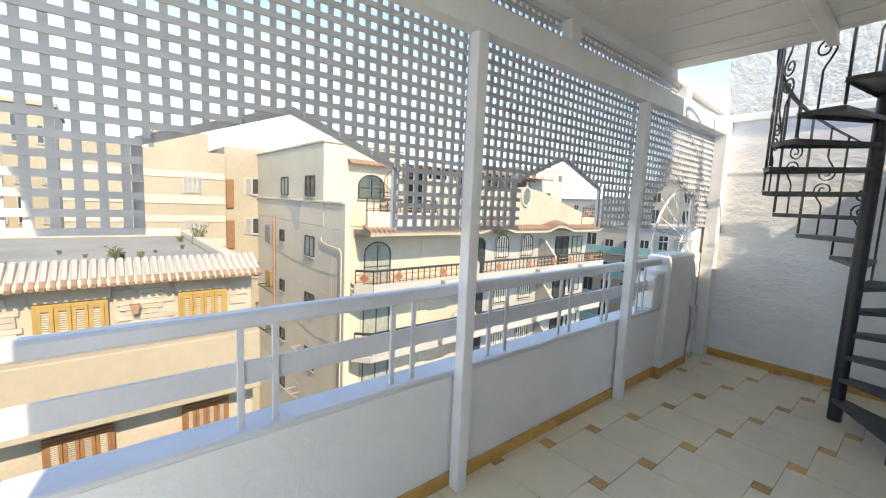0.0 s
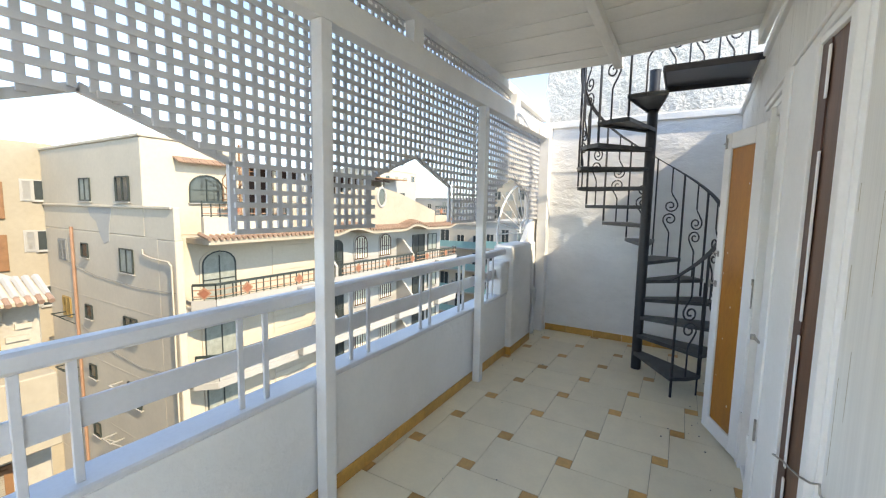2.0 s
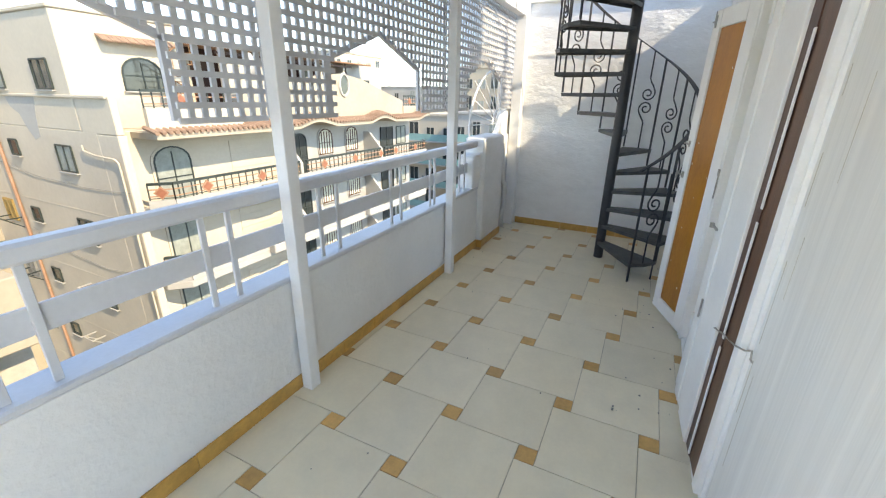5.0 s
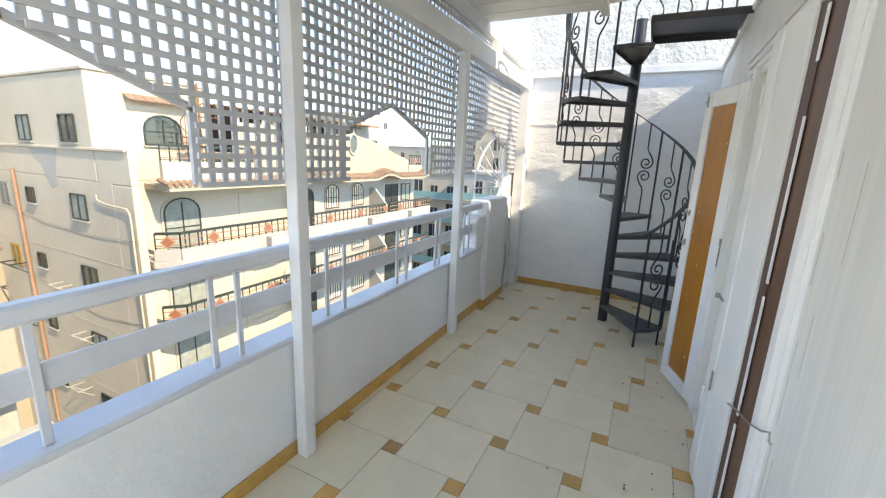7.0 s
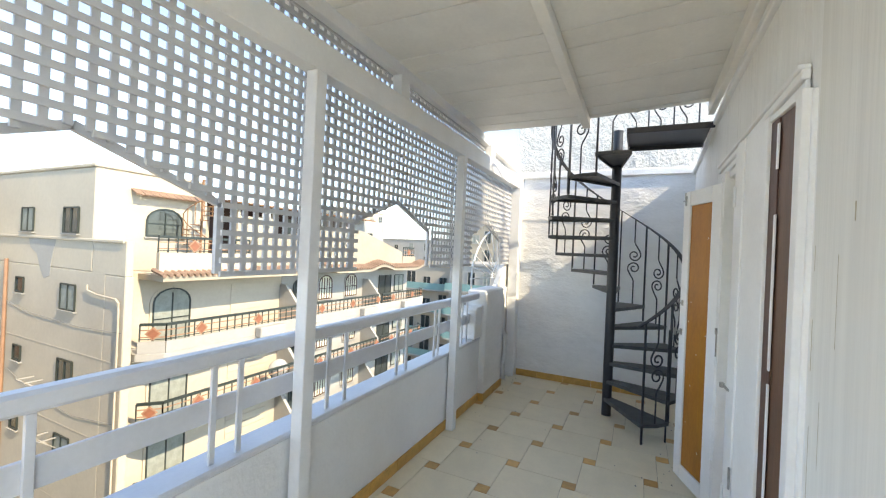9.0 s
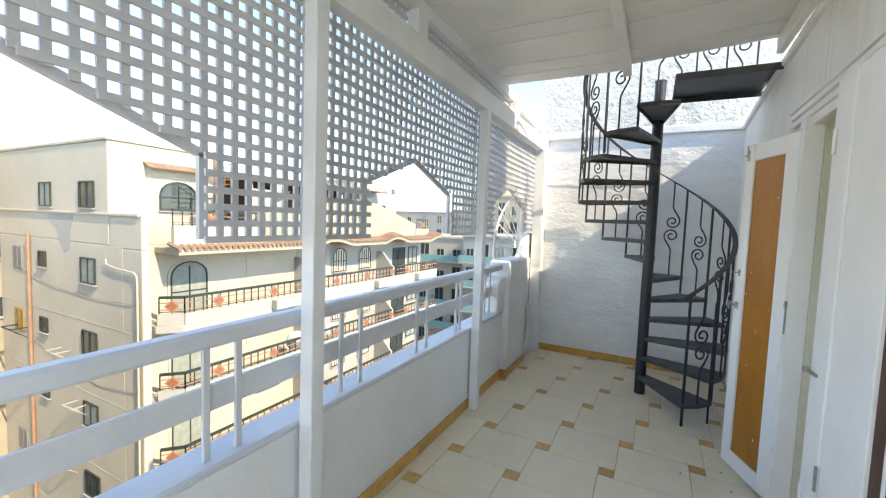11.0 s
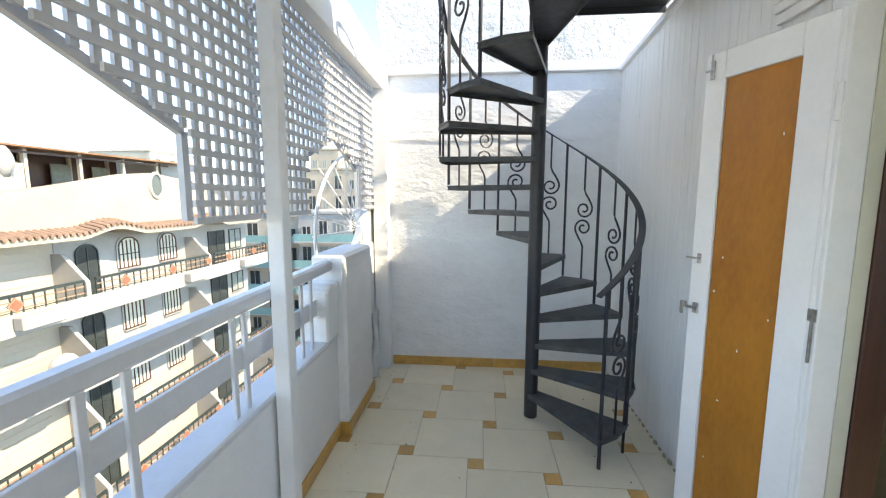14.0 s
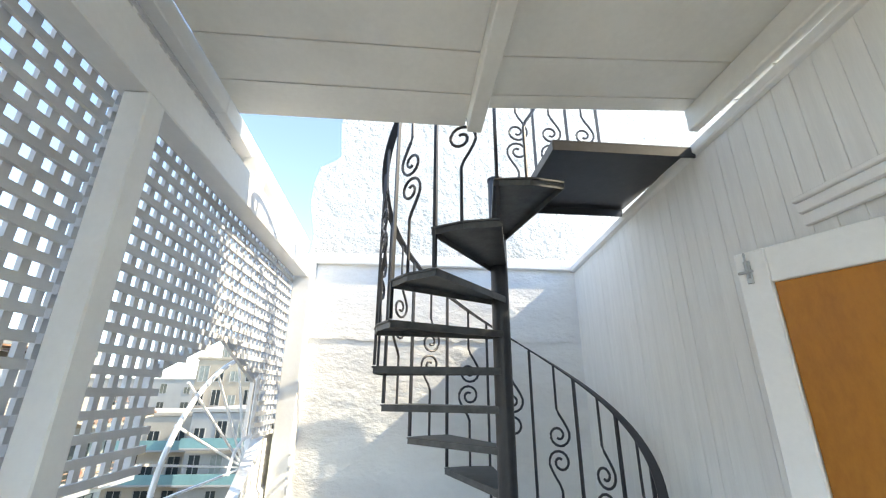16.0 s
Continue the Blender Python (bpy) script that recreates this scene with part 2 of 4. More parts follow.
# a sagging plaster rib between pier and post
bm = bmesh.new()
tube(bm, [(5.70, YF + 0.02, 1.15), (5.74, YF - 0.005, 1.05), (5.78, YF - 0.01, 0.85), (5.80, YF - 0.005, 0.66), (5.86, YF + 0.0, 0.60), (5.95, YF - 0.005, 0.56), (6.0, YF, 0.40), (5.93, YF - 0.01, 0.26), (5.90, YF - 0.01, 0.10), (5.91, YF - 0.01, 0.0)], 0.036, 8, 0.7)
part("rib", bm, PATCHY, parapet, "sagging plaster rib", smooth=True)

# ---- posts, beams, ceiling ----
for x in POSTS[1:]:
    bm = bmesh.new()
    box(bm, x - 0.036, x + 0.036, YF - 0.085, YF - 0.016, 0.0, 2.43)
    tagged(part("timber_post", bm, WHITE, None, bevel=0.004), "white painted square timber post on the tiled floor", "post", "terrace posts")
bm = bmesh.new()
box(bm, X1 - 0.13, X1 - 0.002, YF - 0.10, YF + 0.02, 0.0, 2.575)
tagged(part("corner_post", bm, WHITE, None, bevel=0.006), "white corner post against the end wall", "post")

bm = bmesh.new()
box(bm, CEIL_0, X1 - 0.132, YF - 0.08, YF + 0.01, 2.432, 2.58)
beam_low = structure(part("beam", bm, WHITE, None, bevel=0.004), "white painted timber beam over the lattice", "beam")
bm = bmesh.new()
beam(bm, (CEIL_0, YF + 0.03, 2.78), (4.7, YF + 0.03, 2.775), 0.12, 0.085)
beam(bm, (4.701, YF + 0.03, 2.775), (X1 - 0.002, YF + 0.03, 2.70), 0.12, 0.085)
structure(part("top_plate", bm, WHITE, None, bevel=0.004), "white painted timber top plate", "beam")

# ceiling planks in two halves either side of a joist; the inner half rises to the house
def planks(bm, end, y0, y1, z_of):
    x, k = CEIL_0, 0
    while x < end - 0.05:
        w = 0.205 + 0.012 * math.sin(k * 2.3 + y0)
        e = min(x + w, end)
        vs = box(bm, x + 0.002, e - 0.002, y0, y1, -0.003 * (k % 3), 0.02)
        for v in vs:
            v.co.z += z_of(v.co.y)
        x, k = x + w, k + 1
    vs = box(bm, CEIL_0, end - 0.015, y0, y1, 0.021, 0.05)
    for v in vs:
        v.co.z += z_of(v.co.y)


bm = bmesh.new()
planks(bm, CEIL_OUT, 1.036, YF - 0.035, lambda y: CEIL)
planks(bm, CEIL_END, -0.70, 0.97, lambda y: 2.80 + 0.055 * (0.97 - y))
box(bm, CEIL_0, CEIL_END, 0.955, 1.05, 2.87, 2.90)
structure(part("ceiling", bm, CEILING), "white painted plank ceiling with open joints", "ceiling")
bm = bmesh.new()
box(bm, CEIL_0, 4.74, 0.971, 1.035, 2.735, 2.868)
structure(part("joist", bm, CEILING, None, bevel=0.004), "white painted ceiling joist", "joist")


# ---- lattice ----
PITCH, SLAT = 0.0565, 0.0225


def lattice(x0, x1, z0, z1, notch=None):
    """A panel of crossed slats; notch: (left, right, shoulder, apex) of the pointed opening."""
    panel = thing("lattice_panel", "white wooden lattice panel with a pointed cut-out" if notch else "narrow white wooden lattice strip over the beam", "lattice", "lattice panels")
    def foot(x):
        if not notch or not notch[0] < x < notch[1]:
            return z0
        mid = (notch[0] + notch[1]) / 2
        return notch[3] - (notch[3] - notch[2]) * abs(x - mid) / (mid - notch[0])
    n = round((x1 - x0) / PITCH)
    for k in range(n + 1):
        x = x0 + (x1 - x0) * k / n
        lo = foot(x)
        one("slat", LATTICE, panel, "", 0, x - SLAT / 2, x + SLAT / 2, LAT + 0.0005, LAT + 0.0125, lo, z1)
    m = round((z1 - z0) / PITCH)
    for k in range(m + 1):
        z = z0 + (z1 - z0) * k / m
        spans = [(x0, x1)]
        if notch and z < notch[3]:
            mid, half = (notch[0] + notch[1]) / 2, (notch[1] - notch[0]) / 2
            h = half if z < notch[2] else half * (notch[3] - z) / (notch[3] - notch[2])
            spans = [(x0, mid - h), (mid + h, x1)]
        for a, b in spans:
            one("slat", LATTICE, panel, "", 0, a - 0.012, b + 0.012, LAT - 0.012, LAT, z - SLAT / 2, z + SLAT / 2)
    if notch:
        a, b, sh, ap = notch
        mid = (a + b) / 2
        for p, q in (((a, z0), (a, sh)), ((b, z0), (b, sh)), ((a, sh), (mid, ap)), ((b, sh), (mid, ap))):
            bm = bmesh.new()
            beam(bm, (p[0], LAT + 0.03, p[1]), (q[0], LAT + 0.03, q[1]), 0.03, 0.02, (0, 1, 0))
            part("edge_batten", bm, LATTICE, panel)
    return panel


ends = POSTS[1:] + (X1 - 0.1,)
for a, b, c in zip(ends, ends[1:], NOTCHES[1:]):
    lattice(a + 0.02, b - 0.02, 1.455, 2.46, (c - 0.49, c + 0.49, 1.74, 1.92))
stubs = (CEIL_0 + 0.05, 1.42, 3.23, 5.06, X1 - 0.06)
for a, b in zip(stubs, stubs[1:]):
    lattice(a + 0.055, b - 0.055, 2.585, 2.735 if b < 5.5 else 2.66)
for a in stubs[1:-1]:
    bm = bmesh.new()
    box(bm, a - 0.055, a + 0.055, YF - 0.06, YF + 0.01, 2.581, 2.73)
    tagged(part("short_post", bm, WHITE, None, bevel=0.003), "short white stub post above the beam", "post", "stub posts")

# ---- railing ----
rail = thing("railing", "white painted steel railing with a broad middle band", "railing")
bm = bmesh.new()
box(bm, X0, 5.05, YF + 0.02, YF + 0.085, 1.08, 1.146)
part("handrail", bm, RAILING, rail, bevel=0.012)
bm = bmesh.new()
box(bm, X0, 5.04, YF + 0.045, YF + 0.06, 0.85, 0.945)
part("band", bm, RAILING, rail, bevel=0.002)
for x in (-3.6, -3.0, -2.4, -1.8, -1.2, -0.6, 0.05, 0.62, 1.33, 1.46, 2.017, 2.14, 2.70, 2.85, 3.425, 3.555, 4.02, 4.10, 4.62, 4.74):
    one("baluster", RAILING, rail, "", 0.002, x - 0.013, x + 0.013, YF + 0.03, YF + 0.0445, PAR + 0.03, 1.08)

# ---- door wall: it runs a little off the parapet ----
DW = pose(X1, 0, 0, 0, 0, -0.8)


def wall_x(x):
    return (x - X1) / math.cos(radians(0.8))


OPEN0, OPEN1 = 2.70, 3.96     # the doorway
south = thing("wall_south", "white painted board wall with streaked paint round the doorway", "wall", "", "structure", DW)
WX0 = wall_x(HOUSE_0)
o0, o1 = wall_x(OPEN0), wall_x(OPEN1)
def cap_z(u):
    """The wall's top falls gently towards the end wall."""
    x = X1 + u
    return 2.70 if x < 4.0 else 2.70 - 0.04 * (x - 4.0) if x < 4.76 else 2.67 - 0.0785 * (x - 4.76)


# boards, each with a fine groove
x = 0.0
k = 0
while x > o0 - 0.12:
    w = 0.072 + 0.006 * math.sin(k * 1.7)
    a, b = max(x - w, WX0), x
    for lo, hi in ((-0.25, 2.70),):
        if b > o0 - 0.1 and a < o1 + 0.09:
            lo = 2.165
        hi = cap_z(a) + 0.01
        one("board", BOARDS, south, "", 0.0015, a + 0.0004, b - 0.0004, -0.03, 0.0 + 0.001 * math.sin(k * 5.1), lo, hi)
    x, k = a, k + 1
bm = bmesh.new()
box(bm, WX0, o0 - 0.02, -0.19, -0.031, -0.25, 2.56)
box(bm, o1 + 0.02, 0.3, -0.19, -0.031, -0.25, 2.56)
box(bm, o0 - 0.02, o1 + 0.02, -0.19, -0.031, 2.17, 2.56)
part("core", bm, INNER, south)
one("near_panel", NEARWALL, south, "white brush-painted panel with vertical strokes", 0.003, WX0, o0 - 0.13, -0.03, 0.0, -0.25, 2.70)
bm = bmesh.new()
us = [WX0, wall_x(4.0), wall_x(4.76), -0.002]
prism(bm, [(u, cap_z(u)) for u in us] + [(u, cap_z(u) + 0.045) for u in us[::-1]], -0.2, 0.03, "y")
part("roof_edge", bm, PLASTER, south, "white capping along the wall top", 0.006)
one("cornice", CEILING, south, "", 0.006, WX0, wall_x(CEIL_END), 0.031, 0.075, 2.735, 2.845)
# moulding over the doorway
for lo, hi, d in ((2.175, 2.215, 0.018), (2.215, 2.25, 0.03), (2.25, 2.268, 0.04)):
    one("moulding", WHITE, south, "stepped white door moulding", 0.004, o0 - 0.06, o1 + 0.38, 0.003, d, lo, hi)

# door frame
door = thing("door_1", "white double door standing open, amber wood panels", "door", "", "structure", DW)
for a, b, d in ((o0 - 0.12, o0, 0.012), (o1, o1 + 0.085, 0.045)):
    one("jamb", WHITE, door, "", 0.004, a, b, -0.04, d, 0.0, 2.165)
one("reveal", INNER, door, "beige plastered reveal", 0.002, o1 + 0.001, o1 + 0.03, -0.088, -0.041, 0.0, 2.16)
one("jamb_bead", WHITE, door, "", 0.002, o1 + 0.02, o1 + 0.035, 0.046, 0.056, 0.02, 2.1)
one("lintel", WHITE, door, "", 0.004, o0, o1, -0.04, 0.02, 2.115, 2.165)
one("threshold", WHITE, door, "", 0.003, o0, o1, -0.19, 0.03, 0.0, 0.025)


def leaf(length, m, label):
    """A door leaf from its hinge along +x: stiles, rails, a sunken wood panel, hardware."""
    lf = new("leaf")
    lf.parent, lf.matrix_basis = door, m
    lf["label"] = label
    z0, z1, t = 0.03, 2.095, 0.042
    for nm, dims in (("stile", (0, 0.11, -t, 0, z0, z1)), ("stile", (length - 0.085, length, -t, 0, z0, z1)), ("rail", (0.11, length - 0.085, -t, 0, z0, z0 + 0.10)), ("rail", (0.11, length - 0.085, -t, 0, z1 - 0.105, z1))):
        one(nm, WHITE, lf, "", 0.004, *dims)
    one("panel", AMBER, lf, "amber varnished wood panel", 0, 0.112, length - 0.087, -t + 0.010, -0.012, z0 + 0.101, z1 - 0.106)
    return lf


hinge = pose(wall_x(3.975), 0.05, 0)
leaf_a = leaf(0.46, hinge @ pose(0, 0, 0, 0, 0, 22.5), "white leaf with an amber wood panel, folded back")
# hardware as parts of the door
def on_leaf(u, z, d=0.0):
    return hinge @ pose(0, 0, 0, 0, 0, 22.5) @ pose(u, d, z)


def hardware(name, mat, m, boxes, label=""):
    bm = bmesh.new()
    for dims in boxes:
        box(bm, *dims)
    return part(name, bm, mat, door, label, 0.0015, place=m)


hardware("bolt", STEEL, on_leaf(0.425, 2.03), [(-0.008, 0.008, 0, 0.008, -0.035, 0.035), (-0.016, 0.026, 0.008, 0.013, -0.004, 0.004), (-0.003, 0.003, 0.006, 0.012, -0.02, 0.06)], "steel bolt")
hardware("lever", STEEL, on_leaf(0.42, 1.285), [(-0.008, 0.008, 0, 0.008, -0.02, 0.02), (-0.006, 0.055, 0.009, 0.015, -0.004, 0.004)], "steel lever")
hardware("hasp", STEEL, on_leaf(0.42, 1.075), [(-0.012, 0.012, 0, 0.009, -0.022, 0.022), (-0.006, 0.06, 0.01, 0.015, -0.006, 0.006), (0.045, 0.06, 0.015, 0.024, -0.035, 0.02), (0.03, 0.044, 0.015, 0.021, 0.004, 0.02)], "steel hasp and staple")
for z in (0.3, 1.82):
    bm = bmesh.new()
    tube(bm, [(0, 0, -0.055), (0, 0, 0.055)], 0.009, 8)
    part("hinge", bm, WHITE, door, place=on_leaf(-0.008, z, 0.004))
hardware("keeper", STEEL, pose(o1 + 0.015, 0.047, 1.16), [(-0.012, 0.012, 0, 0.012, -0.02, 0.02), (-0.004, 0.004, 0.0, 0.008, -0.16, -0.02)])

# small paint chips and drips on the amber panel
chip_rng = random.Random(7)
for u, z in ((0.33, 1.30), (0.30, 0.72), (0.355, 1.16), (0.15, 1.75), (0.24, 0.95), (0.34, 0.45), (0.18, 0.3), (0.14, 1.1)):
    w, h = chip_rng.uniform(0.002, 0.005), chip_rng.uniform(0.003, 0.009)
    hardware("paint_chip", WHITE, on_leaf(u, z, -0.0125), [(-w, w, 0, 0.002, -h, h)], "white paint speck")

# the second leaf is pulled nearly to, in front of its frame, and tied back with wire
H2, F2 = Vector((2.60, 0.086, 0)), Vector((3.38, 0.132, 0))
d2 = F2 - H2
leaf_b = new("leaf")
leaf_b.parent = door
leaf_b["label"] = "white leaf with a narrow brown panel, nearly shut"
leaf_b.matrix_basis = DW.inverted() @ pose(H2.x, H2.y, 0, 0, 0, math.degrees(math.atan2(d2.y, d2.x)))
LB = d2.length
B1, BT = 2.145, 2.172
one("hinge_stile", WHITE, leaf_b, "", 0.002, 0.0, 0.05, -0.03, 0.0, 0.03, BT)
one("panel", MIDBROWN, leaf_b, "mid brown bare wood panel", 0.001, 0.051, 0.21, -0.028, -0.012, 0.03, B1)
# shade on the far side of the sunken panel, put in as darker brown
one("panel", BROWN, leaf_b, "strip of the bare wood panel, coloured dark brown for shade", 0.001, 0.211, 0.29, -0.028, -0.008, 0.03, B1)
for lo, hi in ((0.05, 0.62), (0.66, 1.15), (1.2, 1.78), (1.95, 2.12)):
    one("bead", WHITE, leaf_b, "thin chipped white bead", 0.001, 0.198, 0.214, -0.0075, -0.002, lo, hi)
one("top_rail", WHITE, leaf_b, "", 0.002, 0.051, 0.29, -0.03, 0.0, B1 + 0.001, BT)
one("face_board", WHITE, leaf_b, "broad white painted board", 0.003, 0.291, 0.51, -0.03, 0.004, 0.03, BT)
one("stile", WHITE, leaf_b, "", 0.004, 0.511, 0.60, -0.03, -0.004, 0.03, BT)
one("stile", WHITE, leaf_b, "", 0.004, 0.601, 0.70, -0.03, 0.003, 0.03, BT)
one("rebate", WHITE, leaf_b, "", 0.003, 0.701, LB, -0.034, -0.010, 0.03, BT)
for z in (0.45, 1.92):
    bm = bmesh.new()
    tube(bm, [(LB - 0.03, -0.004, z - 0.05), (LB - 0.03, -0.004, z + 0.05)], 0.007, 8)
    part("catch", bm, WHITE, leaf_b)
hardware("bolt", STEEL, leaf_b.matrix_basis @ pose(0.70, 0.003, 0.985), [(-0.03, 0.06, 0.0, 0.010, -0.006, 0.006), (0.05, 0.066, 0.0, 0.02, -0.012, 0.012)], "white painted bolt")
hardware("bolt", STEEL, leaf_b.matrix_basis @ pose(0.60, 0.003, 0.60), [(-0.006, 0.006, 0.0, 0.008, -0.05, 0.05)], "small steel bolt")
bm = bmesh.new()
tube(bm, [(2.90, 0.100, 0.655), (2.885, 0.115, 0.66), (2.84, 0.112, 0.675), (2.78, 0.106, 0.695), (2.70, 0.102, 0.715), (2.62, 0.095, 0.735), (2.56, 0.08, 0.755), (2.53, 0.068, 0.775), (2.525, 0.066, 0.745), (2.515, 0.062, 0.74)], 0.0035, 6)
part("wire_tie", bm, STEEL, door, "twisted wire tie", place=DW.inverted())
# old nicks and open seams in the painted wall beside the frame
for x, z, h, w in ((2.29, 1.74, 0.05, 0.006), (2.12, 1.97, 0.03, 0.004), (2.545, 0.62, 0.22, 0.003), (2.545, 0.95, 0.3, 0.002), (2.55, 1.35, 0.16, 0.003), (2.55, 1.62, 0.08, 0.002), (2.50, 0.5, 0.4, 0.002), (2.47, 1.1, 0.2, 0.0015), (2.38, 1.5, 0.26, 0.0015)):
    one("seam", GROUT, south, "dark open seam in the paint", 0, wall_x(x) - w / 2, wall_x(x) + w / 2, -0.001, 0.0006, z - h / 2, z + h / 2)

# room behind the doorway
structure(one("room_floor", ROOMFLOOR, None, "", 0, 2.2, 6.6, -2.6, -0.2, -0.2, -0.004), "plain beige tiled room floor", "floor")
bm = bmesh.new()
# the unseen opening between these boxes is added to brighten the room with daylight
for dims in ((2.2, 2.4, -0.2, 2.6), (3.8, 6.6, -0.2, 2.6), (2.4, 3.8, -0.2, 0.9), (2.4, 3.8, 2.2, 2.6)):
    box(bm, dims[0], dims[1], -2.7, -2.6, dims[2], dims[3])
box(bm, 2.1, 2.2, -2.7, -0.2, -0.2, 2.6)
box(bm, 6.6, 6.7, -2.7, -0.2, -0.2, 2.6)
box(bm, HOUSE_0, 2.09, -3.2, -0.17, -0.2, 2.61)
structure(part("wall_room", bm, INNER), "pale beige painted room wall", "wall")
structure(one("ceiling_room", INNER, None, "", 0, 2.1, 6.7, -2.7, -0.2, 2.5, 2.60), "beige room ceiling", "ceiling")
structure(one("baseboard", SKIRT, None, "", 0.003, 6.585, 6.6, -2.55, -0.25, 0, 0.08), "ochre tile baseboard in the room", "baseboard")
inner = thing("inner_jamb", "dark brown wooden inner door frame", "door frame", place=DW)
one("post", BROWN, inner, "", 0.003, o1 - 0.006, o1 + 0.019, -0.185, -0.089, 0.0, 2.06)
one("post", BROWN, inner, "", 0.003, o0 - 0.019, o0 + 0.006, -0.185, -0.089, 0.0, 2.06)
# flat roof of the house
structure(one("roof_walk", PLASTER, None, "", 0, HOUSE_0, X1, -3.2, -0.215, 2.605, 2.64), "plain white roof edge", "roof")

# ---- spiral stair ----
PX, PY, RISE, RAD = 5.38, 0.772, 0.1802, 0.655
STEP0, STEP = 208.0, 24.5
stair = thing("spiral_stair", "black iron spiral stair with scrolled balusters", "staircase", place=pose(PX, PY, 0))
bm = bmesh.new()
tube(bm, [(0, 0, 0.0), (0, 0, 2.86)], 0.046, 24)
part("pole", bm, IRON, stair)
bm = bmesh.new()
tube(bm, [(0, 0, 2.86), (0, 0, 2.872)], 0.05, 24)
part("pole_cap", bm, IRON, stair)


def polar(a, r, z=0.0):
    return Vector((r * math.cos(radians(a)), r * math.sin(radians(a)), z))


# one tread, pointing along its leading edge
bm = bmesh.new()
outline = [polar(-60, 0.045), polar(0, RAD), polar(STEP / 2 + 1, RAD + 0.006), polar(STEP + 2, RAD), polar(STEP + 62, 0.045)]
prism(bm, [(p.x, p.y) for p in outline], -0.008, 0.0)
for p, q in zip(outline, outline[1:]):
    beam(bm, (p.x * 0.985, p.y * 0.985, -0.02), (q.x * 0.985, q.y * 0.985, -0.02), 0.006, 0.028)
finish(bm)
tread_mesh = bpy.data.meshes.new("tread")
bm.to_mesh(tread_mesh)
bm.free()
tread_mesh.materials.append(TREAD)
for k in range(1, 15):
    ob = new("tread", tread_mesh)
    ob.parent, ob.matrix_basis = stair, pose(0, 0, RISE * k, 0, 0, STEP0 + STEP * (k - 1))


def rail_z(a):
    return RISE * ((a - STEP0) / STEP + 1) + 0.86


A_END = STEP0 + STEP * 14
# flat handrail following the spiral
bm = bmesh.new()
rings = []
for d in np.arange(-4, STEP * 14 + 1, 3.5):
    a = STEP0 + float(d)
    z = rail_z(max(a, STEP0 - 4))
    rings.append([bm.verts.new(polar(a, RAD - 0.012 + u, z + v)) for u, v in ((-0.02, -0.005), (0.02, -0.005), (0.02, 0.006), (-0.02, 0.006))])
for u, v in zip(rings, rings[1:]):
    for s in range(4):
        bm.faces.new((u[s], u[(s + 1) % 4], v[(s + 1) % 4], v[s]))
bm.faces.new(rings[0][::-1])
bm.faces.new(rings[-1])
part("handrail", bm, IRON, stair)


def scroll(height):
    """A baluster that breaks into two facing spirals half way up; local x is across, z up."""
    bm = bmesh.new()
    zc, r = height * 0.50, 0.072
    for sgn in (-1, 1):
        pts = [(0.0, 0.0, 0.0 if sgn < 0 else height)]
        cz = zc + sgn * r
        pts.append((0.0, 0.0, cz + sgn * (r + 0.075)))
        pts.append((sgn * -0.012, 0.0, cz + sgn * (r + 0.045)))
        pts.append((sgn * -0.035, 0.0, cz + sgn * (r + 0.01)))
        for q in np.linspace(0, 2.9 * math.pi, 22):
            rr = r * (1 - 0.78 * q / (2.9 * math.pi))
            ang = math.pi * 0.78 + float(q)
            pts.append((-sgn * -math.cos(ang) * rr * 1.0, 0.0, cz - sgn * -math.sin(ang) * rr))
        tube(bm, pts, 0.0075, 6)
    finish(bm)
    me = bpy.data.meshes.new("scroll_baluster")
    bm.to_mesh(me)
    bm.free()
    me.materials.append(IRON)
    return me


scroll_mesh = scroll(0.86 + RISE / 2)
bm = bmesh.new()
box(bm, -0.0075, 0.0075, -0.0075, 0.0075, -RISE, 0.86)
bar_mesh = bpy.data.meshes.new("baluster")
finish(bm).to_mesh(bar_mesh)
bm.free()
bar_mesh.materials.append(IRON)
for k in range(1, 15):
    a = STEP0 + STEP * (k - 1)
    p = polar(a + 1.2, RAD - 0.012)
    ob = new("baluster", bar_mesh)
    ob.parent, ob.matrix_basis = stair, pose(p.x, p.y, RISE * k + 0.005, 0, 0, a)
    p = polar(a + STEP / 2, RAD - 0.012)
    ob = new("scroll_baluster", scroll_mesh)
    ob.parent, ob.matrix_basis = stair, pose(p.x, p.y, RISE * k, 0, 0, a + STEP / 2 + 90)
# the short foot under the first tread's outer corner
p = polar(STEP0 + STEP, RAD - 0.02)
bm = bmesh.new()
beam(bm, (p.x, p.y, 0.0), (p.x, p.y, 0.98), 0.014, 0.014)
part("foot", bm, IRON, stair)
# landing plate with its skirt
LZ = RISE * 15
bm = bmesh.new()
box(bm, -0.67, -0.03, -0.735, -0.10, LZ - 0.008, LZ)
part("landing", bm, IRON, stair, "black steel landing plate")
for dims in ((-0.67, -0.03, -0.106, -0.098, LZ - 0.05, LZ - 0.009), (-0.038, -0.03, -0.735, -0.107, LZ - 0.05, LZ - 0.009), (-0.67, -0.662, -0.735, -0.107, LZ - 0.05, LZ - 0.009)):
    one("landing_skirt", IRON, stair, "", 0, *dims)
for k, y in enumerate((-0.70, -0.60, -0.49, -0.38, -0.27, -0.16)):
    if k % 2:
        ob = new("scroll_baluster", scroll_mesh)
        ob.parent, ob.matrix_basis = stair, pose(0.045, y, LZ, 0, 0, 90)
    else:
        one("baluster", IRON, stair, "", 0, 0.038, 0.052, y - 0.007, y + 0.007, LZ, LZ + 0.95)
